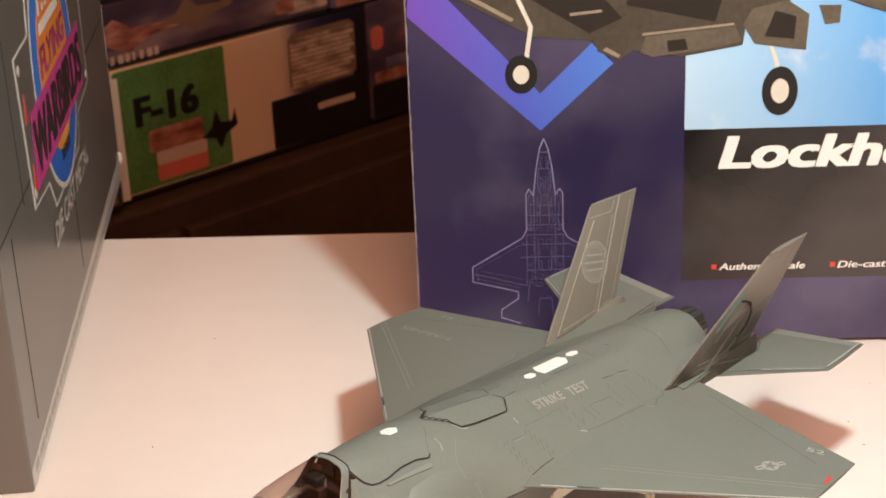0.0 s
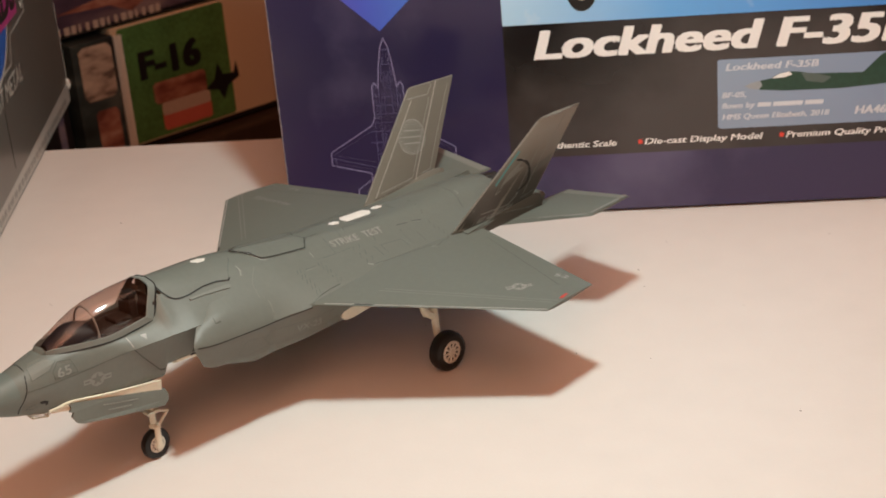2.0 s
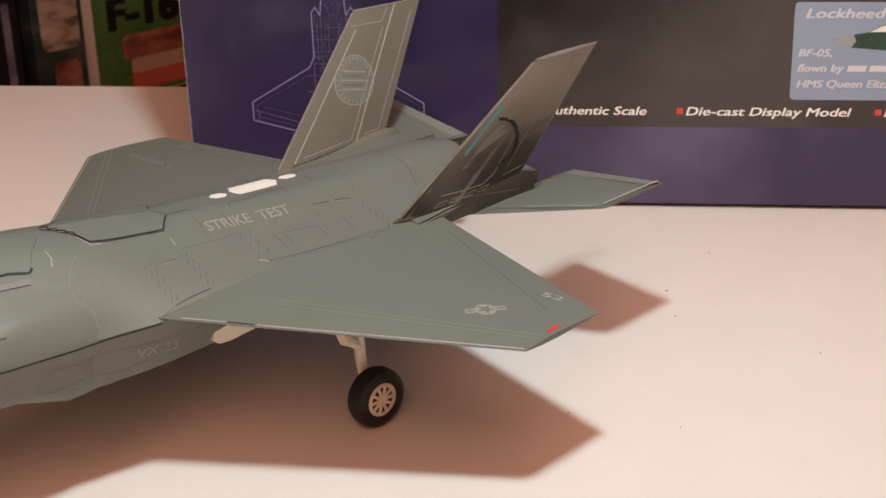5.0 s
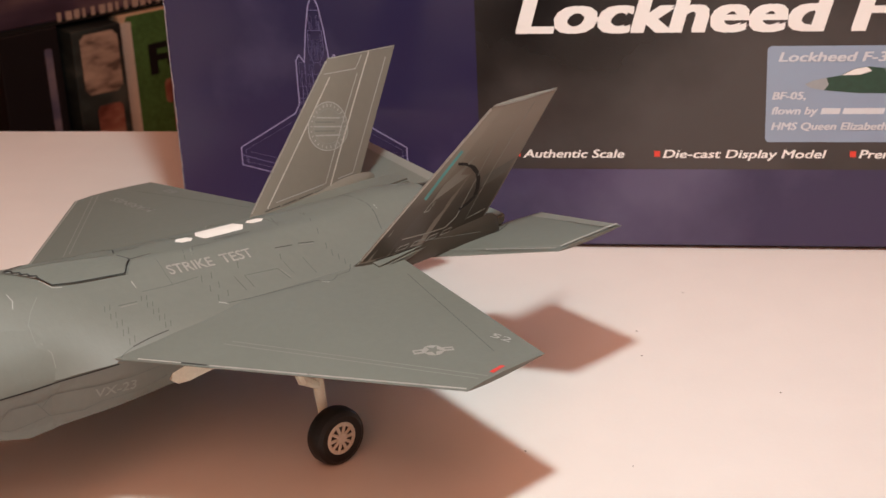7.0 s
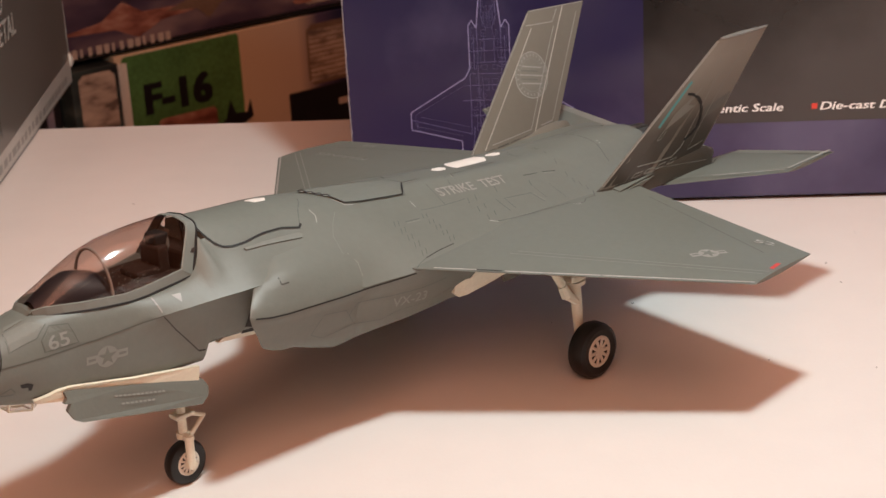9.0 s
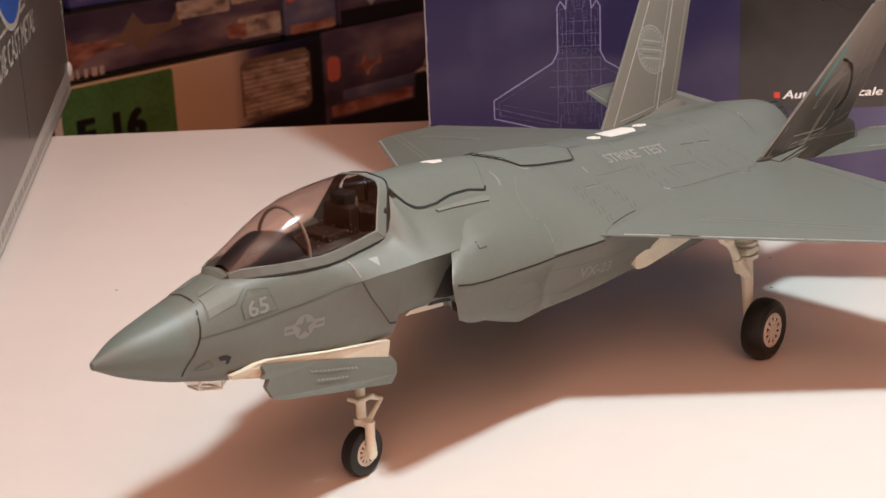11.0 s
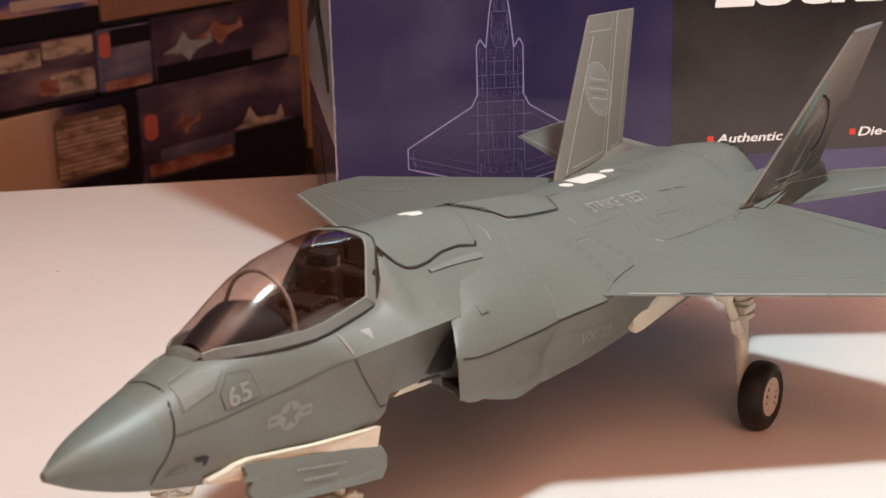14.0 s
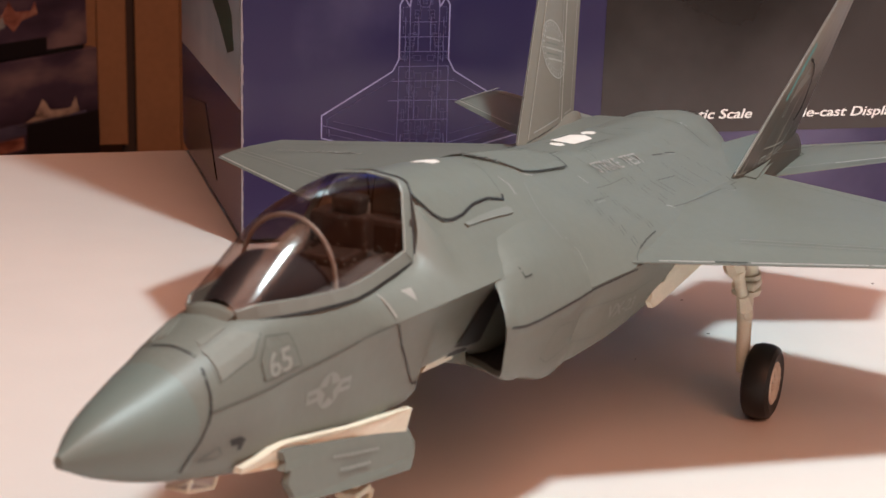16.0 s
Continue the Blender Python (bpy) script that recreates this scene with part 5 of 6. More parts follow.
for sg in (1, -1):
    bm = tube(bmesh.new(), J(141.8, sg * 28.8, 34), J(143.2, sg * 29.2, 22.5), 0.0021, 0.0019, n=16)
    tube(bm, J(143.0, sg * 29.2, 23), J(144.3, sg * 29.4, 7.6), 0.0014, 0.00105, n=16)
    leg = part("main_leg", bm, M_CREAM, JET, "cream main wheel leg", smooth=True)
    bm = tube(bmesh.new(), J(131.6, sg * 27.6, 33.8), J(135.4, sg * 29.2, 27.6), 0.0015, 0.0019, 8)
    tube(bm, J(135.2, sg * 29.2, 27.9), J(136.2, sg * 29.4, 26.2), 0.0019, 0.0011, 8)
    tube(bm, J(135.9, sg * 29.4, 26.8), J(139.6, sg * 30.0, 20.6), 0.0009, 0.0010, 10)
    part("drag_brace", bm, M_CREAM, leg, smooth=True)
    bm = tube(bmesh.new(), J(138.2, sg * 29.9, 22.6), J(139.4, sg * 30.2, 20.0), 0.0011, 0.0014, 8)
    tube(bm, J(139.4, sg * 30.2, 20.2), J(142.6, sg * 30.0, 17.8), 0.0012, 0.0009, 8)
    part("brace_lug", bm, M_CREAM, leg, smooth=True)
    for h, q in ((30.6, 0.0), (25.2, 0.66), (22.4, 1.0)):
        part("leg_collar", tube(bmesh.new(), J(142.1 + q * 1.1, sg * (28.9 + 0.3 * q), h), J(142.2 + q * 1.1, sg * (28.9 + 0.3 * q), h - 0.8), 0.0024, 0.0024, 20), M_CREAM, leg, smooth=True)
    bm = box_bm(0.1398, 0.1446, -0.0315, -0.0275, 0.0228, 0.0243, 0.0004)
    for v in bm.verts:
        v.co.y = v.co.y * sg
    part("strut_bracket", bm, M_CREAM, leg)
    part("axle", tube(bmesh.new(), J(144.2, sg * 29.4, 6.6), J(144.2, sg * 33, 6.4), 0.001), M_CREAM, leg)
    wheel(144.2, sg * 33.0, 6.4, 6.4, 4.8, leg, 10)
    bm = slab(bmesh.new(), [J(113.0, sg * 21.4, 26.8), J(113.4, sg * 21.5, 28.6), J(114.6, sg * 21.6, 29.4), J(117.6, sg * 22.0, 29.0), J(119.4, sg * 22.2, 30.6), J(122, sg * 22.5, 31.4), J(138, sg * 25.5, 34.0), J(140, sg * 25.5, 32.6), J(136, sg * 24.6, 29.6), J(124, sg * 22.0, 26.4), J(117.0, sg * 21.4, 25.4), J(114.4, sg * 21.4, 25.6)], Vector((0, -sg * 0.0008, 0)))
    part("main_gear_door", bm, M_CREAM, JET, "cream wheel bay door, open")
    bm = slab(bmesh.new(), [J(130, sg * 18, 27.4), J(152, sg * 18, 28.4), J(152, sg * 18, 23.6), J(132, sg * 18, 22.8)], Vector((0, -sg * 0.0007, 0)))
    part("bay_door", bm, M_PAINT, JET)
    # nose bay door with its toothed front edge
    bm = slab(bmesh.new(), [J(27.6, sg * 7.6, 31.6), J(40.8, sg * 7.9, 28.3), J(56.2, sg * 7.9, 24.0), J(56.9, sg * 8.2, 22.8), J(57.1, sg * 8.5, 22.0), J(56.7, sg * 8.6, 20.5), J(55.0, sg * 8.8, 19.3), J(40.9, sg * 9.0, 22.6), J(29.0, sg * 9.1, 25.3), J(27.6, sg * 8.9, 26.1), J(26.6, sg * 8.6, 28.1), J(27.5, sg * 8.4, 29.3), J(26.3, sg * 8.3, 29.6), J(27.1, sg * 8.0, 30.3), J(26.9, sg * 7.7, 31.4)], Vector((0, sg * 0.0009, 0)))
    door = part("nose_gear_door", bm, M_PAINT, JET, "grey open nose wheel door with a toothed edge")
    for (s0, h0), (s1, h1) in (((36.3, 27.5), (47.4, 24.6)), ((37.4, 25.7), (44.8, 23.9))):
        n = int((s1 - s0) / 0.9)
        bm = bmesh.new()
        for k in range(n):
            a, w = k / n, 0.72 / n
            p, q = (s0 + (s1 - s0) * a, h0 + (h1 - h0) * a), (s0 + (s1 - s0) * (a + w), h0 + (h1 - h0) * (a + w))
            slab(bm, [J(a, sg * (9.03 - 0.19 * (h - 22.6 + 0.24 * (a - 41))), h) for a, h in (p, q, (q[0], q[1] + 0.36), (p[0], p[1] + 0.36))], Vector((0, -sg * 0.00002, 0)))
        part("print_bars", bm, M_SOFT, door)
    bm = slab(bmesh.new(), [J(21.8, sg * 6.2, 31.2), J(24.4, sg * 6.9, 31.6), J(26.0, sg * 7.2, 32.0), J(28.6, sg * 7.4, 32.0), J(40.9, sg * 8.2, 29.7), J(55.2, sg * 8.8, 27.3), J(55.4, sg * 7.9, 23.8), J(43.2, sg * 7.6, 27.0), J(30.5, sg * 7.2, 30.2), J(27.6, sg * 6.9, 29.4), J(22.4, sg * 5.6, 30.2)], Vector((0, sg * 0.0010, 0)))
    part("nose_bay_frame", bm, M_CREAM, JET, "cream edge of the wheel bay")
for sg in (1, -1):
    bm = slab(bmesh.new(), [J(61.2, sg * 7.4, 29.5), J(63.6, sg * 7.6, 30.6), J(72.4, sg * 7.8, 29.4), J(72.4, sg * 7.4, 27.8), J(67.0, sg * 7.3, 28.6)], Vector((0, sg * 0.0010, 0)))
    part("rear_bay_edge", bm, M_CREAM, JET, "cream edge of the bay under the hull")
bm = loft(bmesh.new(), [[J(s, w * x, h) for x, h in ((-1, h0), (-0.7, h1), (0.7, h1), (1, h0))] for s, w, h0, h1 in ((17.5, 0.6, 30.4, 30.2), (19, 1.9, 30.2, 28.6), (23.5, 2.0, 29.2, 27.4), (25.6, 0.8, 28.6, 28.0))])
pod = part("sensor_window", bm, M_CLEAR, JET, "clear faceted sensor window")
bm = bmesh.new()
for a, b in (((19, 1.9, 30.2), (19, 1.3, 28.6)), ((19, 1.3, 28.6), (23.5, 1.4, 27.4)), ((23.5, 1.4, 27.4), (23.5, 2.0, 29.2)), ((19, -1.3, 28.6), (23.5, -1.4, 27.4)), ((19, 1.3, 28.6), (19, -1.3, 28.6)), ((23.5, 1.4, 27.4), (23.5, -1.4, 27.4))):
    tube(bm, J(*a), J(*b), 0.00018, n=6)
part("window_frame", bm, M_CREAM, pod)

# fin markings: u along the chord, v up the fin
def on_fin(side, face):
    a, b, c, d = (Vector(p) for p in FIN)

    def where(u, v, lift=0.1):
        p = (a * (1 - u) + b * u) * (1 - v) + (d * (1 - u) + c * u) * v
        half = (2.6 * (1 - v) + 1.0 * v) / 2
        prof = float(np.interp(u, (0, 0.06, 0.2, 0.45, 0.75, 1), (0.06, 0.35, 0.8, 1.0, 0.6, 0.1))) * half + lift
        return J(p[0], side * (p[1] + face * prof * 0.96), p[2] - face * prof * 0.28), Vector((0, -side * face, 0))
    return where


for side in (1, -1):
    f = FINS[0 if side == 1 else 1]
    for face in (1, -1):
        w = on_fin(side, face)
        if not (side == 1 and face == 1):
            # raised panel edges: their highlights are laid on as pale lines
            ribbon([(0.16, 0.86), (0.13, 0.04)], 0.42, M_BEVEL, where=w, parent=f, step=0.1)
            ribbon([(0.19, 0.06), (0.64, 0.06), (0.54, 0.84)], 0.28, M_MARK, where=w, parent=f, step=0.1)
            ribbon([(0.60, 0.99), (0.655, 0.50), (0.70, 0.03)], 0.42, M_BEVEL, where=w, parent=f, step=0.1)
            ribbon([(0.90, 0.92), (0.91, 0.06), (0.76, 0.06)], 0.30, M_MARK, where=w, parent=f, step=0.1)
            ribbon([(0.06, 0.89), (0.49, 0.88), (0.50, 0.975)], 0.30, M_MARK, where=w, parent=f, step=0.1)
        ribbon([(0.004, 0.04), (0.004, 0.98)], 0.34, M_WORN, "worn_edge", where=w, parent=f, step=0.1)
        ribbon([(0.02, 0.995), (0.98, 0.995)], 0.22, M_MARK, "worn_edge", where=w, parent=f, step=0.1)
        for k in range(6):
            u = 0.12 + 0.145 * k
            ribbon([(u, 0.022), (u + 0.125, 0.024)], 0.26, M_LINE, where=w, parent=f, step=0.1)
    if side == -1:
        w = on_fin(-1, -1)
        at = lambda a, b: (0.42 + 0.25 * a - 0.12 * b, 0.495 - 0.045 * a + 0.185 * b)
        ring = lambda k: [at(k * math.cos(t * math.pi / 16), k * math.sin(t * math.pi / 16)) for t in range(32)]
        patch(ring(1.0), M_DISC, "badge_disc", w, 0.05, f, "paler round badge", n=2)
        ribbon(ring(1.0), 0.26, M_MARK, "badge_ring", where=w, parent=f, closed=True, step=0.1)
        ribbon(ring(0.72), 0.16, M_SOFT, "badge_ring", where=w, parent=f, closed=True, step=0.1)
        for k in range(26):
            t = 2 * math.pi * k / 26
            ribbon([at(0.80 * math.cos(t), 0.80 * math.sin(t)), at(0.92 * math.cos(t), 0.92 * math.sin(t))], 0.24, M_MARK, "badge_tick", where=w, parent=f, step=0.05)
        for k in range(5):
            b = 0.36 - 0.18 * k
            d = math.sqrt(0.50 - b * b)
            ribbon([at(-d, b), at(d * (0.5 if k % 2 else 1), b)], 0.40, M_MARK if k % 2 == 0 else M_PAINT2, "badge_stripe", where=w, parent=f, step=0.05)
    else:
        w = on_fin(1, 1)
        patch([(0.02, 0.03), (0.98, 0.03), (0.98, 0.985), (0.02, 0.985)], M_FINART, "fin_painting", w, 0.05, f, "dark livery fade up the fin, its top lightened for the light it catches", n=5)
        ribbon([(0.09, 0.71), (0.10, 0.56), (0.12, 0.40)], 0.8, M_TEAL, "teal_stripe", where=w, parent=f, step=0.05)
        patch([(0.35, 0.65), (0.20, 0.48), (0.31, 0.49), (0.22, 0.36), (0.44, 0.50), (0.32, 0.52)], M_EDGE, "fin_painting", w, 0.09, f, "pale lightning flash", n=1)
        ribbon([(0.17, 0.62), (0.28, 0.60), (0.40, 0.56)], 0.8, M_BLACK, "painted_arc", where=w, parent=f, step=0.05)
        ribbon([(0.40, 0.56), (0.52, 0.50), (0.61, 0.43), (0.68, 0.35), (0.71, 0.29)], 1.15, M_BLACK, "painted_arc", where=w, parent=f, step=0.05)
        ribbon([(0.71, 0.29), (0.68, 0.25), (0.62, 0.22)], 0.9, M_BLACK, "painted_arc", where=w, parent=f, step=0.05)
        ribbon([(0.21, 0.13), (0.60, 0.10), (0.65, 0.16), (0.58, 0.42), (0.48, 0.73)], 0.24, M_EDGE, where=w, parent=f, step=0.08)
        ribbon([(0.69, 0.95), (0.72, 0.50), (0.78, 0.10), (0.95, 0.12)], 0.2, M_EDGE, where=w, parent=f, step=0.08)
        patch([(0.66, 0.44), (0.96, 0.50), (0.96, 0.40), (0.72, 0.34)], M_EDGE2, "fin_painting", w, 0.07, f, n=1)
        ribbon([(0.22, 0.30), (0.26, 0.30), (0.26, 0.36), (0.22, 0.36)], 0.2, M_EDGE, "stencil", where=w, parent=f, step=0.05, closed=True)
        for k in range(4):
            u = 0.24 + 0.12 * k
            ribbon([(u, 0.045), (u + 0.08, 0.046), (u + 0.085, 0.075), (u + 0.01, 0.074)], 0.2, M_EDGE, where=w, parent=f, closed=True, step=0.05)
    # pale edges of the tailplane
    st = STABS[0 if side == 1 else 1]
    flat = lambda a, b, lift=0.1, g=side: (J(a, g * b, 32.4 + (b - 20) * 0.172 + 1.15 - 0.012 * (b - 20)), Vector((0, 0, 1)))
    rim = lambda a, b, lift=0.1, g=side: (J(a, g * b, 31.6 + (b - 18) * 0.187 + 0.2 + (219.8 - (b - 18) * 0.117 - a) * 0.07), Vector((0, 0, 1)))
    patch([(219.5, 19.0), (216.4, 47.2), (213.0, 47.0), (215.6, 19.0)], M_EDGE, "edge_band", rim, 0.1, st, "paler trailing edge", n=3)
    for pts, w, m in (([(185.0, 24.5), (196.8, 47.4)], 0.26, M_EDGE), ([(197.0, 48.0), (215.4, 47.4)], 0.5, M_MARK), ([(188.6, 33.0), (195.6, 48.0)], 0.3, M_WORN), ([(188, 23), (200, 24.5), (206, 21.5)], 0.22, M_LINE)):
        ribbon(pts, w, m, where=flat, parent=st)

# ---------- stacked kit boxes behind the table ----------
PRINTS = {}


def print_mat(name, stops, scale, rough=0.4):
    """Printed artwork seen from afar: blotches between a few inks."""
    if name in PRINTS:
        return PRINTS[name]
    m = bpy.data.materials.new(name)
    m.use_nodes = True
    nt = m.node_tree
    p = nt.nodes["Principled BSDF"]
    p.inputs["Roughness"].default_value = rough
    co, ns, ramp, mp = (nt.nodes.new("ShaderNode" + k) for k in ("TexCoord", "TexNoise", "ValToRGB", "Mapping"))
    mp.inputs["Scale"].default_value = (1, 1, 2.4)
    nt.links.new(co.outputs["Object"], mp.inputs[0])
    nt.links.new(mp.outputs[0], ns.inputs["Vector"])
    ns.inputs["Scale"].default_value, ns.inputs["Detail"].default_value = scale, 3
    while len(ramp.color_ramp.elements) < len(stops):
        ramp.color_ramp.elements.new(0.5)
    for e, (at, c) in zip(ramp.color_ramp.elements, stops):
        e.position, e.color = at, (*c, 1)
    nt.links.new(ns.outputs[0], ramp.inputs[0])
    nt.links.new(ramp.outputs[0], p.inputs["Base Color"])
    PRINTS[name] = m
    return m


STACK = pose(-0.40, 0.90, 0, 0, 0, 46)


def kit_box(u0, u1, z0, z1, depth, material, label, prints=(), yaw=0.0, out=0.0):
    """A closed lid box whose long face looks towards the table; x along the face."""
    t = thing("kit_box", STACK @ pose(u0, -out, z0, 0, 0, yaw), label, "box", "stacked kit boxes")
    h = z1 - z0
    part("lid", box_bm(0, u1 - u0, 0, depth, 0.004, h, 0.0012), material, t)
    part("tray", box_bm(0.002, u1 - u0 - 0.002, 0.002, depth - 0.002, 0, 0.005, 0.0005), M_DARK, t)
    for name, (a, b, c, d), m, lift in prints:
        bm = bmesh.new()
        r = min(b - a, d - c) * {"red_logo": 0.24, "green_panel": 0.02, "white_edge": 0.02, "dark_corner": 0.03, "dark_band": 0.03, "print_panel": 0.10}.get(name, 0.13)
        if name == "text_block":
            n = 11
            for i in range(n):
                z = c + (d - c) * i / n
                slab(bm, [(a, -lift - 0.0002, z), (b - (b - a) * 0.03 * (i % 3), -lift - 0.0002, z), (b - (b - a) * 0.03 * (i % 3), -lift - 0.0002, z + (d - c) * 0.74 / n), (a, -lift - 0.0002, z + (d - c) * 0.74 / n)], (0, lift * 0.5, 0))
            part(name, bm, m, t)
            continue
        if name == "caption_row":
            n = 15
            for i in range(n):
                x, wide = a + (b - a) * i / n, (b - a) / n * (0.45, 0.7, 0.6, 0.3)[i % 4]
                slab(bm, [(x, -lift - 0.0002, c), (x + wide, -lift - 0.0002, c), (x + wide, -lift - 0.0002, d), (x, -lift - 0.0002, d)], (0, lift * 0.5, 0))
            part(name, bm, m, t)
            continue
        if name == "artwork":
            outline = ((0, 0.38), (0.28, 0.58), (0.42, 1.0), (0.54, 0.66), (0.86, 0.62), (0.95, 0.9), (1.0, 0.5), (0.66, 0.34), (0.50, 0.0), (0.36, 0.30))
            slab(bm, [(a + (b - a) * x, -lift, c + (d - c) * z) for x, z in outline], (0, lift * 0.9, 0))
            part(name, bm, m, t)
            continue
        slab(bm, [(x, -lift, z) for x, z in ((a + r, c), (b - r, c), (b, c + r), (b, d - r), (b - r, d), (a + r, d), (a, d - r), (a, c + r))], (0, lift * 0.9, 0))
        part(name, bm, m, t)
    return t


def build_stack():
    ink = print_mat("dark_artwork", [(0.30, (0.035, 0.035, 0.057)), (0.48, (0.087, 0.079, 0.143)), (0.60, (0.507, 0.381, 0.333)), (0.72, (0.800, 0.745, 0.603))], 16)
    blue = print_mat("night_blue_artwork", [(0.32, (0.035, 0.042, 0.127)), (0.48, (0.095, 0.095, 0.286)), (0.60, (0.539, 0.333, 0.238)), (0.74, (0.800, 0.571, 0.397))], 14)
    slate = print_mat("slate_artwork", [(0.3, (0.065, 0.062, 0.117)), (0.5, (0.143, 0.137, 0.221)), (0.72, (0.390, 0.325, 0.338))], 13)
    tan = gradient_mat("tan_to_blue_print", [(0.0, (0.70, 0.55, 0.38)), (0.42, (0.64, 0.50, 0.38)), (0.58, (0.10, 0.07, 0.13)), (0.75, (0.02, 0.02, 0.06)), (1.0, (0.012, 0.012, 0.03))], 0, 0.12, 0.26, 0.45)
    green = mat("green_artwork", (0.085, 0.21, 0.06), 0.5, vary=0.45, scale=30)
    white = mat("white_card", (0.80, 0.76, 0.68), 0.6, vary=0.1)
    tanp = print_mat("tan_ink", [(0.34, (0.16, 0.12, 0.10)), (0.48, (0.44, 0.34, 0.27)), (0.66, (0.62, 0.50, 0.40))], 48)
    brown = mat("brown_ink", (0.20, 0.13, 0.09), 0.5, vary=0.2, scale=60)
    red = mat("orange_red_ink", (0.60, 0.15, 0.11), 0.5)
    pale = mat("pale_ink", (0.55, 0.45, 0.38), 0.5)
    black = mat("black_ink", (0.014, 0.013, 0.016), 0.4)
    plum = print_mat("plum_artwork", [(0.30, (0.030, 0.021, 0.038)), (0.50, (0.085, 0.058, 0.095)), (0.70, (0.260, 0.185, 0.190))], 11)
    rust = print_mat("rust_ink", [(0.34, (0.16, 0.055, 0.040)), (0.52, (0.36, 0.150, 0.110)), (0.68, (0.50, 0.30, 0.22))], 40)
    teal = print_mat("dark_teal_artwork", [(0.35, (0.018, 0.023, 0.025)), (0.55, (0.045, 0.062, 0.060)), (0.75, (0.14, 0.16, 0.145))], 18)
    # cabinet under the pile
    c = thing("low_cabinet", STACK @ pose(-0.62, -0.02, -0.74), "dark low wooden cabinet standing on the floor", "cabinet")
    wood = mat("dark_stained_wood", (0.05, 0.03, 0.02), 0.5, vary=0.3, scale=12)
    part("body", box_bm(0, 0.935, 0, 0.36, 0, 0.503, 0.003), wood, c)
    for k in range(2):
        door = part("door", box_bm(0.01 + 0.462 * k, 0.463 + 0.462 * k, -0.014, -0.001, 0.03, 0.48, 0.002), wood, c)
        part("knob", lathe(bmesh.new(), [(0.010, -0.030), (0.011, -0.026), (0.005, -0.020), (0.005, -0.014)], 16), M_METAL, door).location = (0.43 + 0.07 * k, 0, 0.30)
    # first pile, from the cabinet up
    f16 = kit_box(-0.192, 0.088, -0.234, -0.120, 0.20, tan, "tan and green printed kit box lying in the pile", (
        ("green_panel", (0.006, 0.118, 0.006, 0.1125), green, 0.0004), ("white_edge", (-0.0004, 0.010, 0.002, 0.108), white, 0.0007),
        ("dark_corner", (0.165, 0.279, 0.005, 0.050), black, 0.0004), ("dark_band", (0.268, 0.2795, 0.005, 0.110), black, 0.0005),
        ("orange_label", (0.040, 0.092, 0.010, 0.026), red, 0.0008), ("pale_label", (0.040, 0.092, 0.024, 0.036), pale, 0.0009), ("pale_label", (0.034, 0.090, 0.036, 0.056), rust, 0.0008),
        ("artwork", (0.088, 0.126, 0.022, 0.058), black, 0.0010), ("print_panel", (0.188, 0.266, 0.053, 0.106), brown, 0.0006), ("text_block", (0.190, 0.264, 0.056, 0.102), tanp, 0.0008),
        ("caption_bar", (0.218, 0.262, 0.030, 0.036), pale, 0.0008)))
    bm = text_bm("F-16", 0.025, 0.062, 0.0, 0.01, bold=0.0016)
    for v in bm.verts:
        v.co = (0.024 + v.co.x, -0.0012 - v.co.z, 0.063 + v.co.y)
    part("lettering", bm, black, f16, "black letters")
    kit_box(-0.238, -0.196, -0.234, -0.122, 0.18, teal, "narrow dark green carton standing beside the green printed box", (("pale_label", (0.006, 0.038, 0.060, 0.108), tanp, 0.0005), ("orange_label", (0.014, 0.036, 0.006, 0.050), rust, 0.0005)), out=0.012)
    kit_box(-0.292, -0.243, -0.234, -0.118, 0.18, black, "narrow black carton at the end of the pile", (("pale_edge", (0.036, 0.042, 0.010, 0.10), slate, 0.0004),))
    kit_box(-0.300, 0.047, -0.118, -0.065, 0.20, plum, "dark kit box with rust and tan artwork", (
        ("artwork", (0.060, 0.205, 0.010, 0.040), rust, 0.0004), ("caption_row", (0.058, 0.164, 0.003, 0.010), pale, 0.0006), ("artwork", (0.160, 0.240, 0.014, 0.046), brown, 0.0005),
        ("print_panel", (0.236, 0.290, 0.034, 0.048), tanp, 0.0006), ("print_panel", (0.292, 0.344, 0.038, 0.052), tanp, 0.0006), ("print_panel", (0.298, 0.344, 0.008, 0.026), tanp, 0.0006), ("orange_label", (0.286, 0.306, 0.010, 0.022), rust, 0.0007)))
    kit_box(-0.240, -0.168, -0.065, 0.075, 0.16, teal, "narrow black and teal kit box on the pile")
    kit_box(-0.163, 0.055, -0.065, 0.016, 0.20, blue, "night-blue kit box with an orange logo", (
        ("red_logo", (0.013, 0.037, 0.052, 0.076), red, 0.0006), ("artwork", (0.045, 0.145, 0.020, 0.074), tanp, 0.0004), ("artwork", (0.070, 0.120, 0.008, 0.036), rust, 0.0005),
        ("caption_bar", (0.128, 0.212, 0.026, 0.034), pale, 0.0006), ("dark_band", (0.090, 0.217, 0.003, 0.022), black, 0.0005), ("artwork", (0.165, 0.205, 0.050, 0.066), rust, 0.0005)))
    kit_box(-0.160, 0.058, 0.016, 0.070, 0.20, slate, "slate-blue flat kit box", (("text_block", (0.012, 0.104, 0.026, 0.036), pale, 0.0005), ("dark_band", (0.004, 0.214, 0.018, 0.025), black, 0.0004)))
    kit_box(-0.165, 0.060, 0.070, 0.130, 0.20, ink, "dark kit box near the top of the pile", (("red_logo", (0.014, 0.034, 0.010, 0.030), red, 0.0005), ("artwork", (0.060, 0.170, 0.012, 0.050), tanp, 0.0005)))
    kit_box(-0.200, 0.062, 0.130, 0.200, 0.20, slate, "slate-blue kit box on top of the pile")
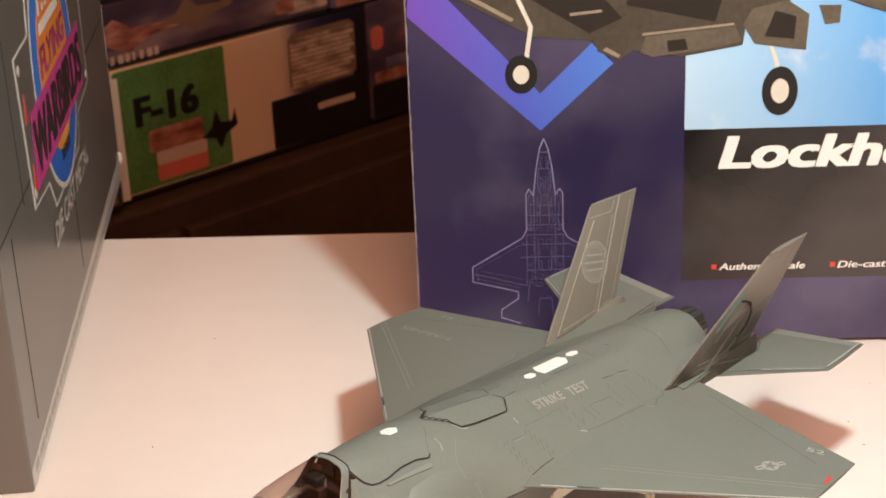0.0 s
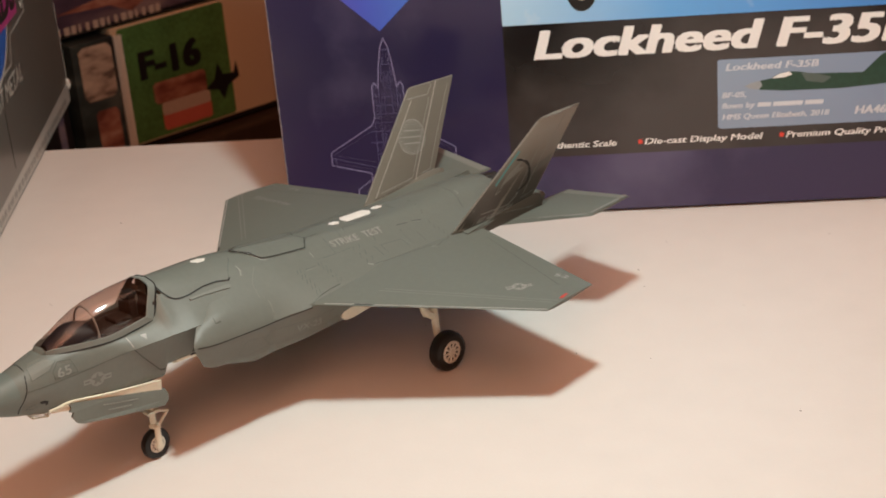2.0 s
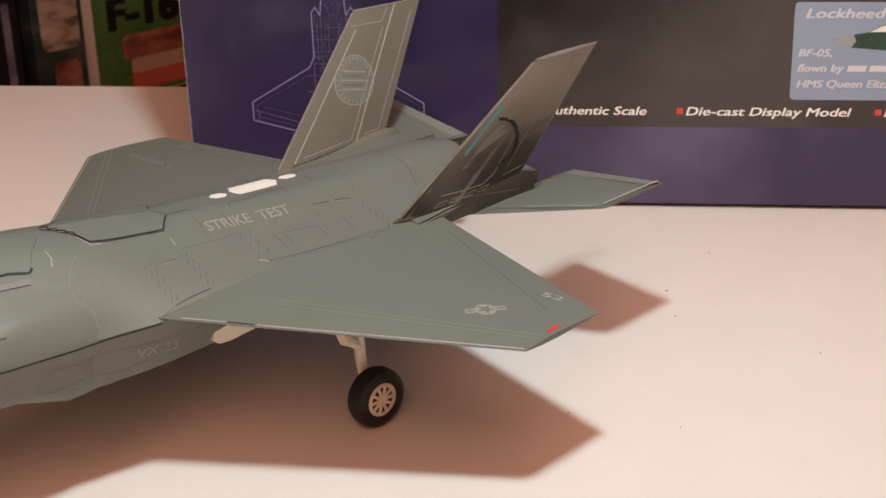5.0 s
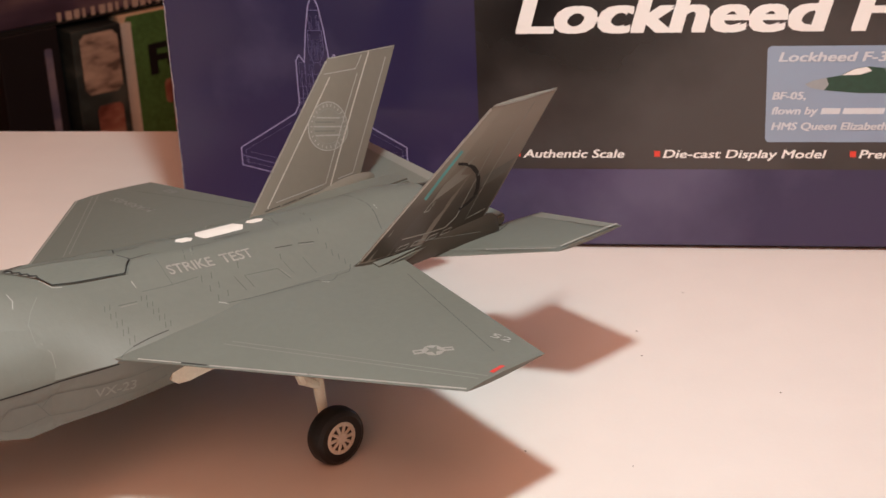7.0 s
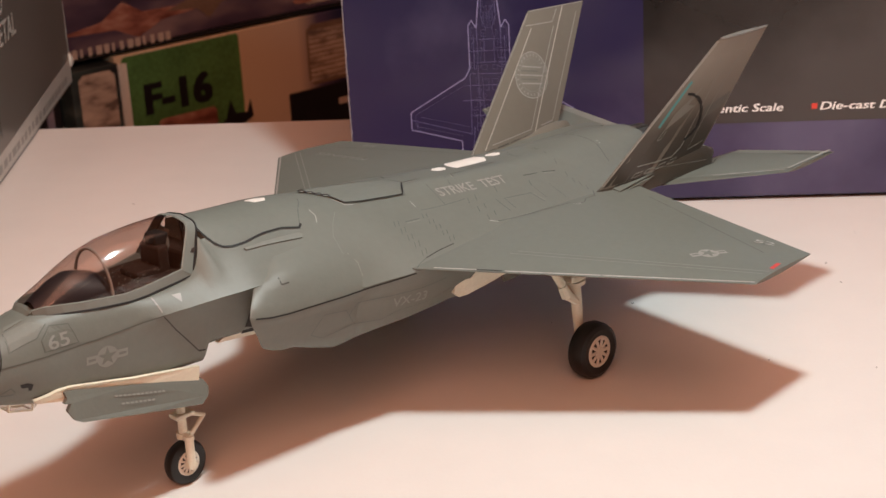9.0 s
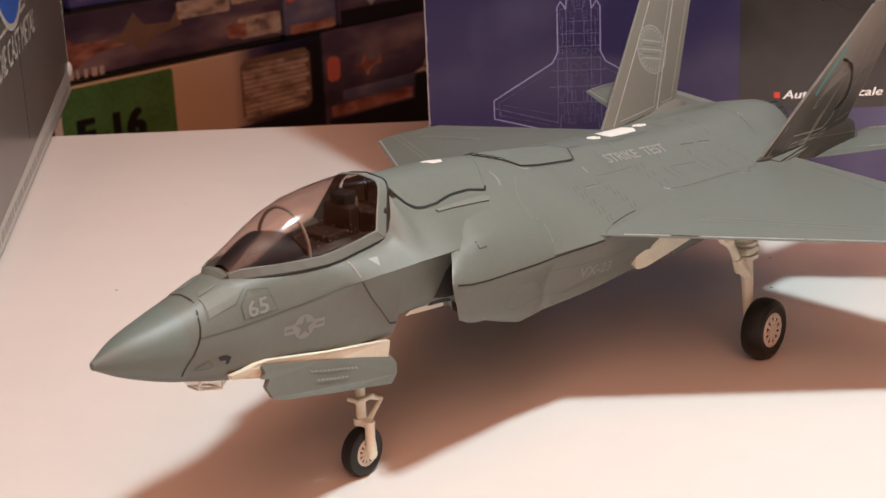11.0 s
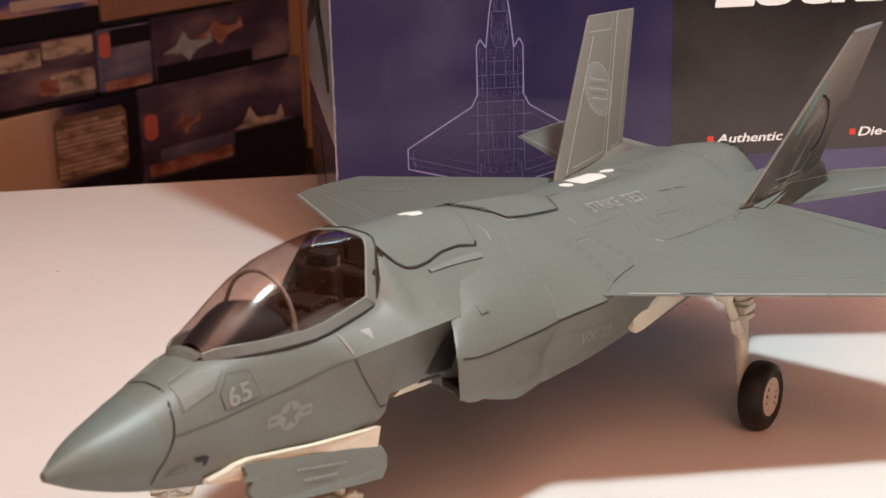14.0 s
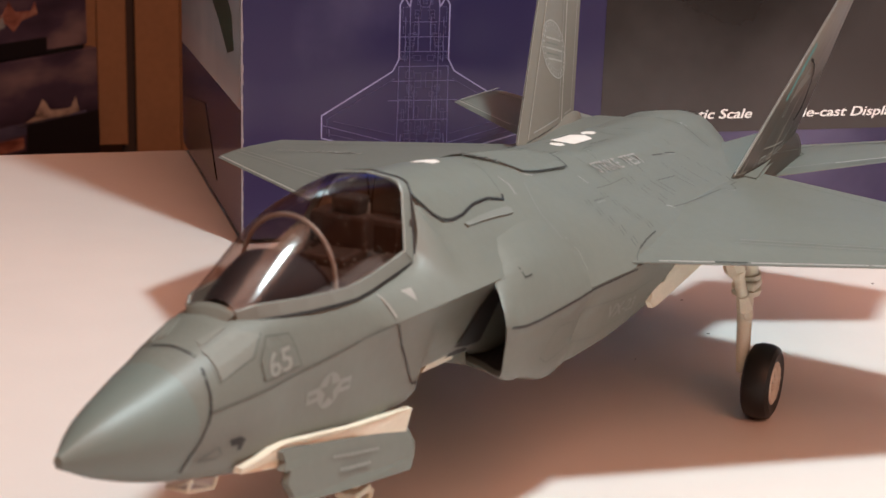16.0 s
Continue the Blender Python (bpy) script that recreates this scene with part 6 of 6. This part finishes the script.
    # second pile, farther along
    kit_box(0.091, 0.298, -0.234, -0.119, 0.20, plum, "slate-grey kit box with a red logo", (
        ("red_logo", (0.003, 0.018, 0.070, 0.092), red, 0.0006), ("pale_edge", (0.006, 0.108, 0.038, 0.048), rust, 0.0005), ("pale_edge", (0.020, 0.190, 0.050, 0.060), slate, 0.0004), ("artwork", (0.034, 0.070, 0.068, 0.088), rust, 0.0004),
        ("artwork", (0.100, 0.180, 0.044, 0.078), tanp, 0.0004), ("dark_corner", (0.112, 0.2065, 0.002, 0.058), black, 0.0006), ("dark_band", (0.002, 0.2065, 0.002, 0.036), black, 0.0005)))
    kit_box(0.050, 0.109, -0.119, -0.064, 0.20, slate, "slate-blue kit box in the second pile", (("pale_edge", (0.004, 0.056, 0.004, 0.012), rust, 0.0004), ("red_logo", (0.001, 0.013, 0.032, 0.052), red, 0.0005), ("dark_band", (0.014, 0.058, 0.040, 0.054), black, 0.0004)))
    kit_box(0.112, 0.285, -0.119, -0.062, 0.20, plum, "dark kit box with a pale aircraft picture", (("artwork", (0.010, 0.070, 0.016, 0.042), mat("grey_teal_ink", (0.34, 0.36, 0.36), 0.5, vary=0.4, scale=80), 0.0006), ("artwork", (0.050, 0.110, 0.024, 0.050), rust, 0.0004), ("dark_corner", (0.002, 0.120, 0.002, 0.016), black, 0.0004)))
    kit_box(0.058, 0.215, -0.062, -0.018, 0.20, mat("brown_card", (0.30, 0.17, 0.11), 0.6, vary=0.2, scale=20), "brown printed kit box")
    kit_box(0.064, 0.280, -0.018, 0.060, 0.20, ink, "dark kit box on the second pile")
    kit_box(0.066, 0.270, 0.060, 0.140, 0.20, blue, "night-blue kit box on the second pile")
    # plain corrugated carton, standing open
    kraft = mat("corrugated_card", (0.33, 0.165, 0.07), 0.75, vary=0.12, scale=18, bump=0.2, bump_scale=200)
    k = thing("cardboard_carton", pose(-0.200, 1.26, -0.74), "plain brown corrugated cardboard carton with open flaps", "box")
    part("carton_body", box_bm(0.100, 0.48, 0.006, 0.36, 0, 0.52, 0.002), kraft, k)
    part("flap", box_bm(-0.046, 0.016, -0.001, 0.004, 0.520, 1.10, 0.001), kraft, k, "folded-out flap")
    part("flap", box_bm(0.0165, 0.045, 0.000, 0.005, 0.500, 1.10, 0.001), kraft, k)
    part("flap", box_bm(0.054, 0.0985, 0.002, 0.007, 0.470, 1.10, 0.001), kraft, k)
    # dark sheet behind the gap between flaps, colouring in the slot's shade
    part("slot_shade_sheet", box_bm(0.040, 0.30, 0.012, 0.016, 0.470, 1.08, 0.001), mat("slot_shade_brown", (0.05, 0.03, 0.02), 0.8), k)
    part("flap", box_bm(0.099, 0.48, 0.001, 0.005, 0.460, 1.10, 0.001), kraft, k)


build_stack()
# panelled wood beyond the right end of the table
def build_door():
    wood = mat("brown_wood_panel", (0.17, 0.09, 0.045), 0.5, vary=0.25, scale=9)
    t = thing("wooden_cabinet", pose(0.10, 0.45, -0.74), "tall brown wooden cabinet standing on the floor", "cabinet")
    part("body", box_bm(0, 0.80, 0.0, 0.40, 0, 1.9, 0.004), wood, t)
    for k in range(2):
        part("door", box_bm(0.01 + 0.395 * k, 0.39 + 0.395 * k, -0.016, -0.001, 0.05, 1.86, 0.003), wood, t)


build_door()
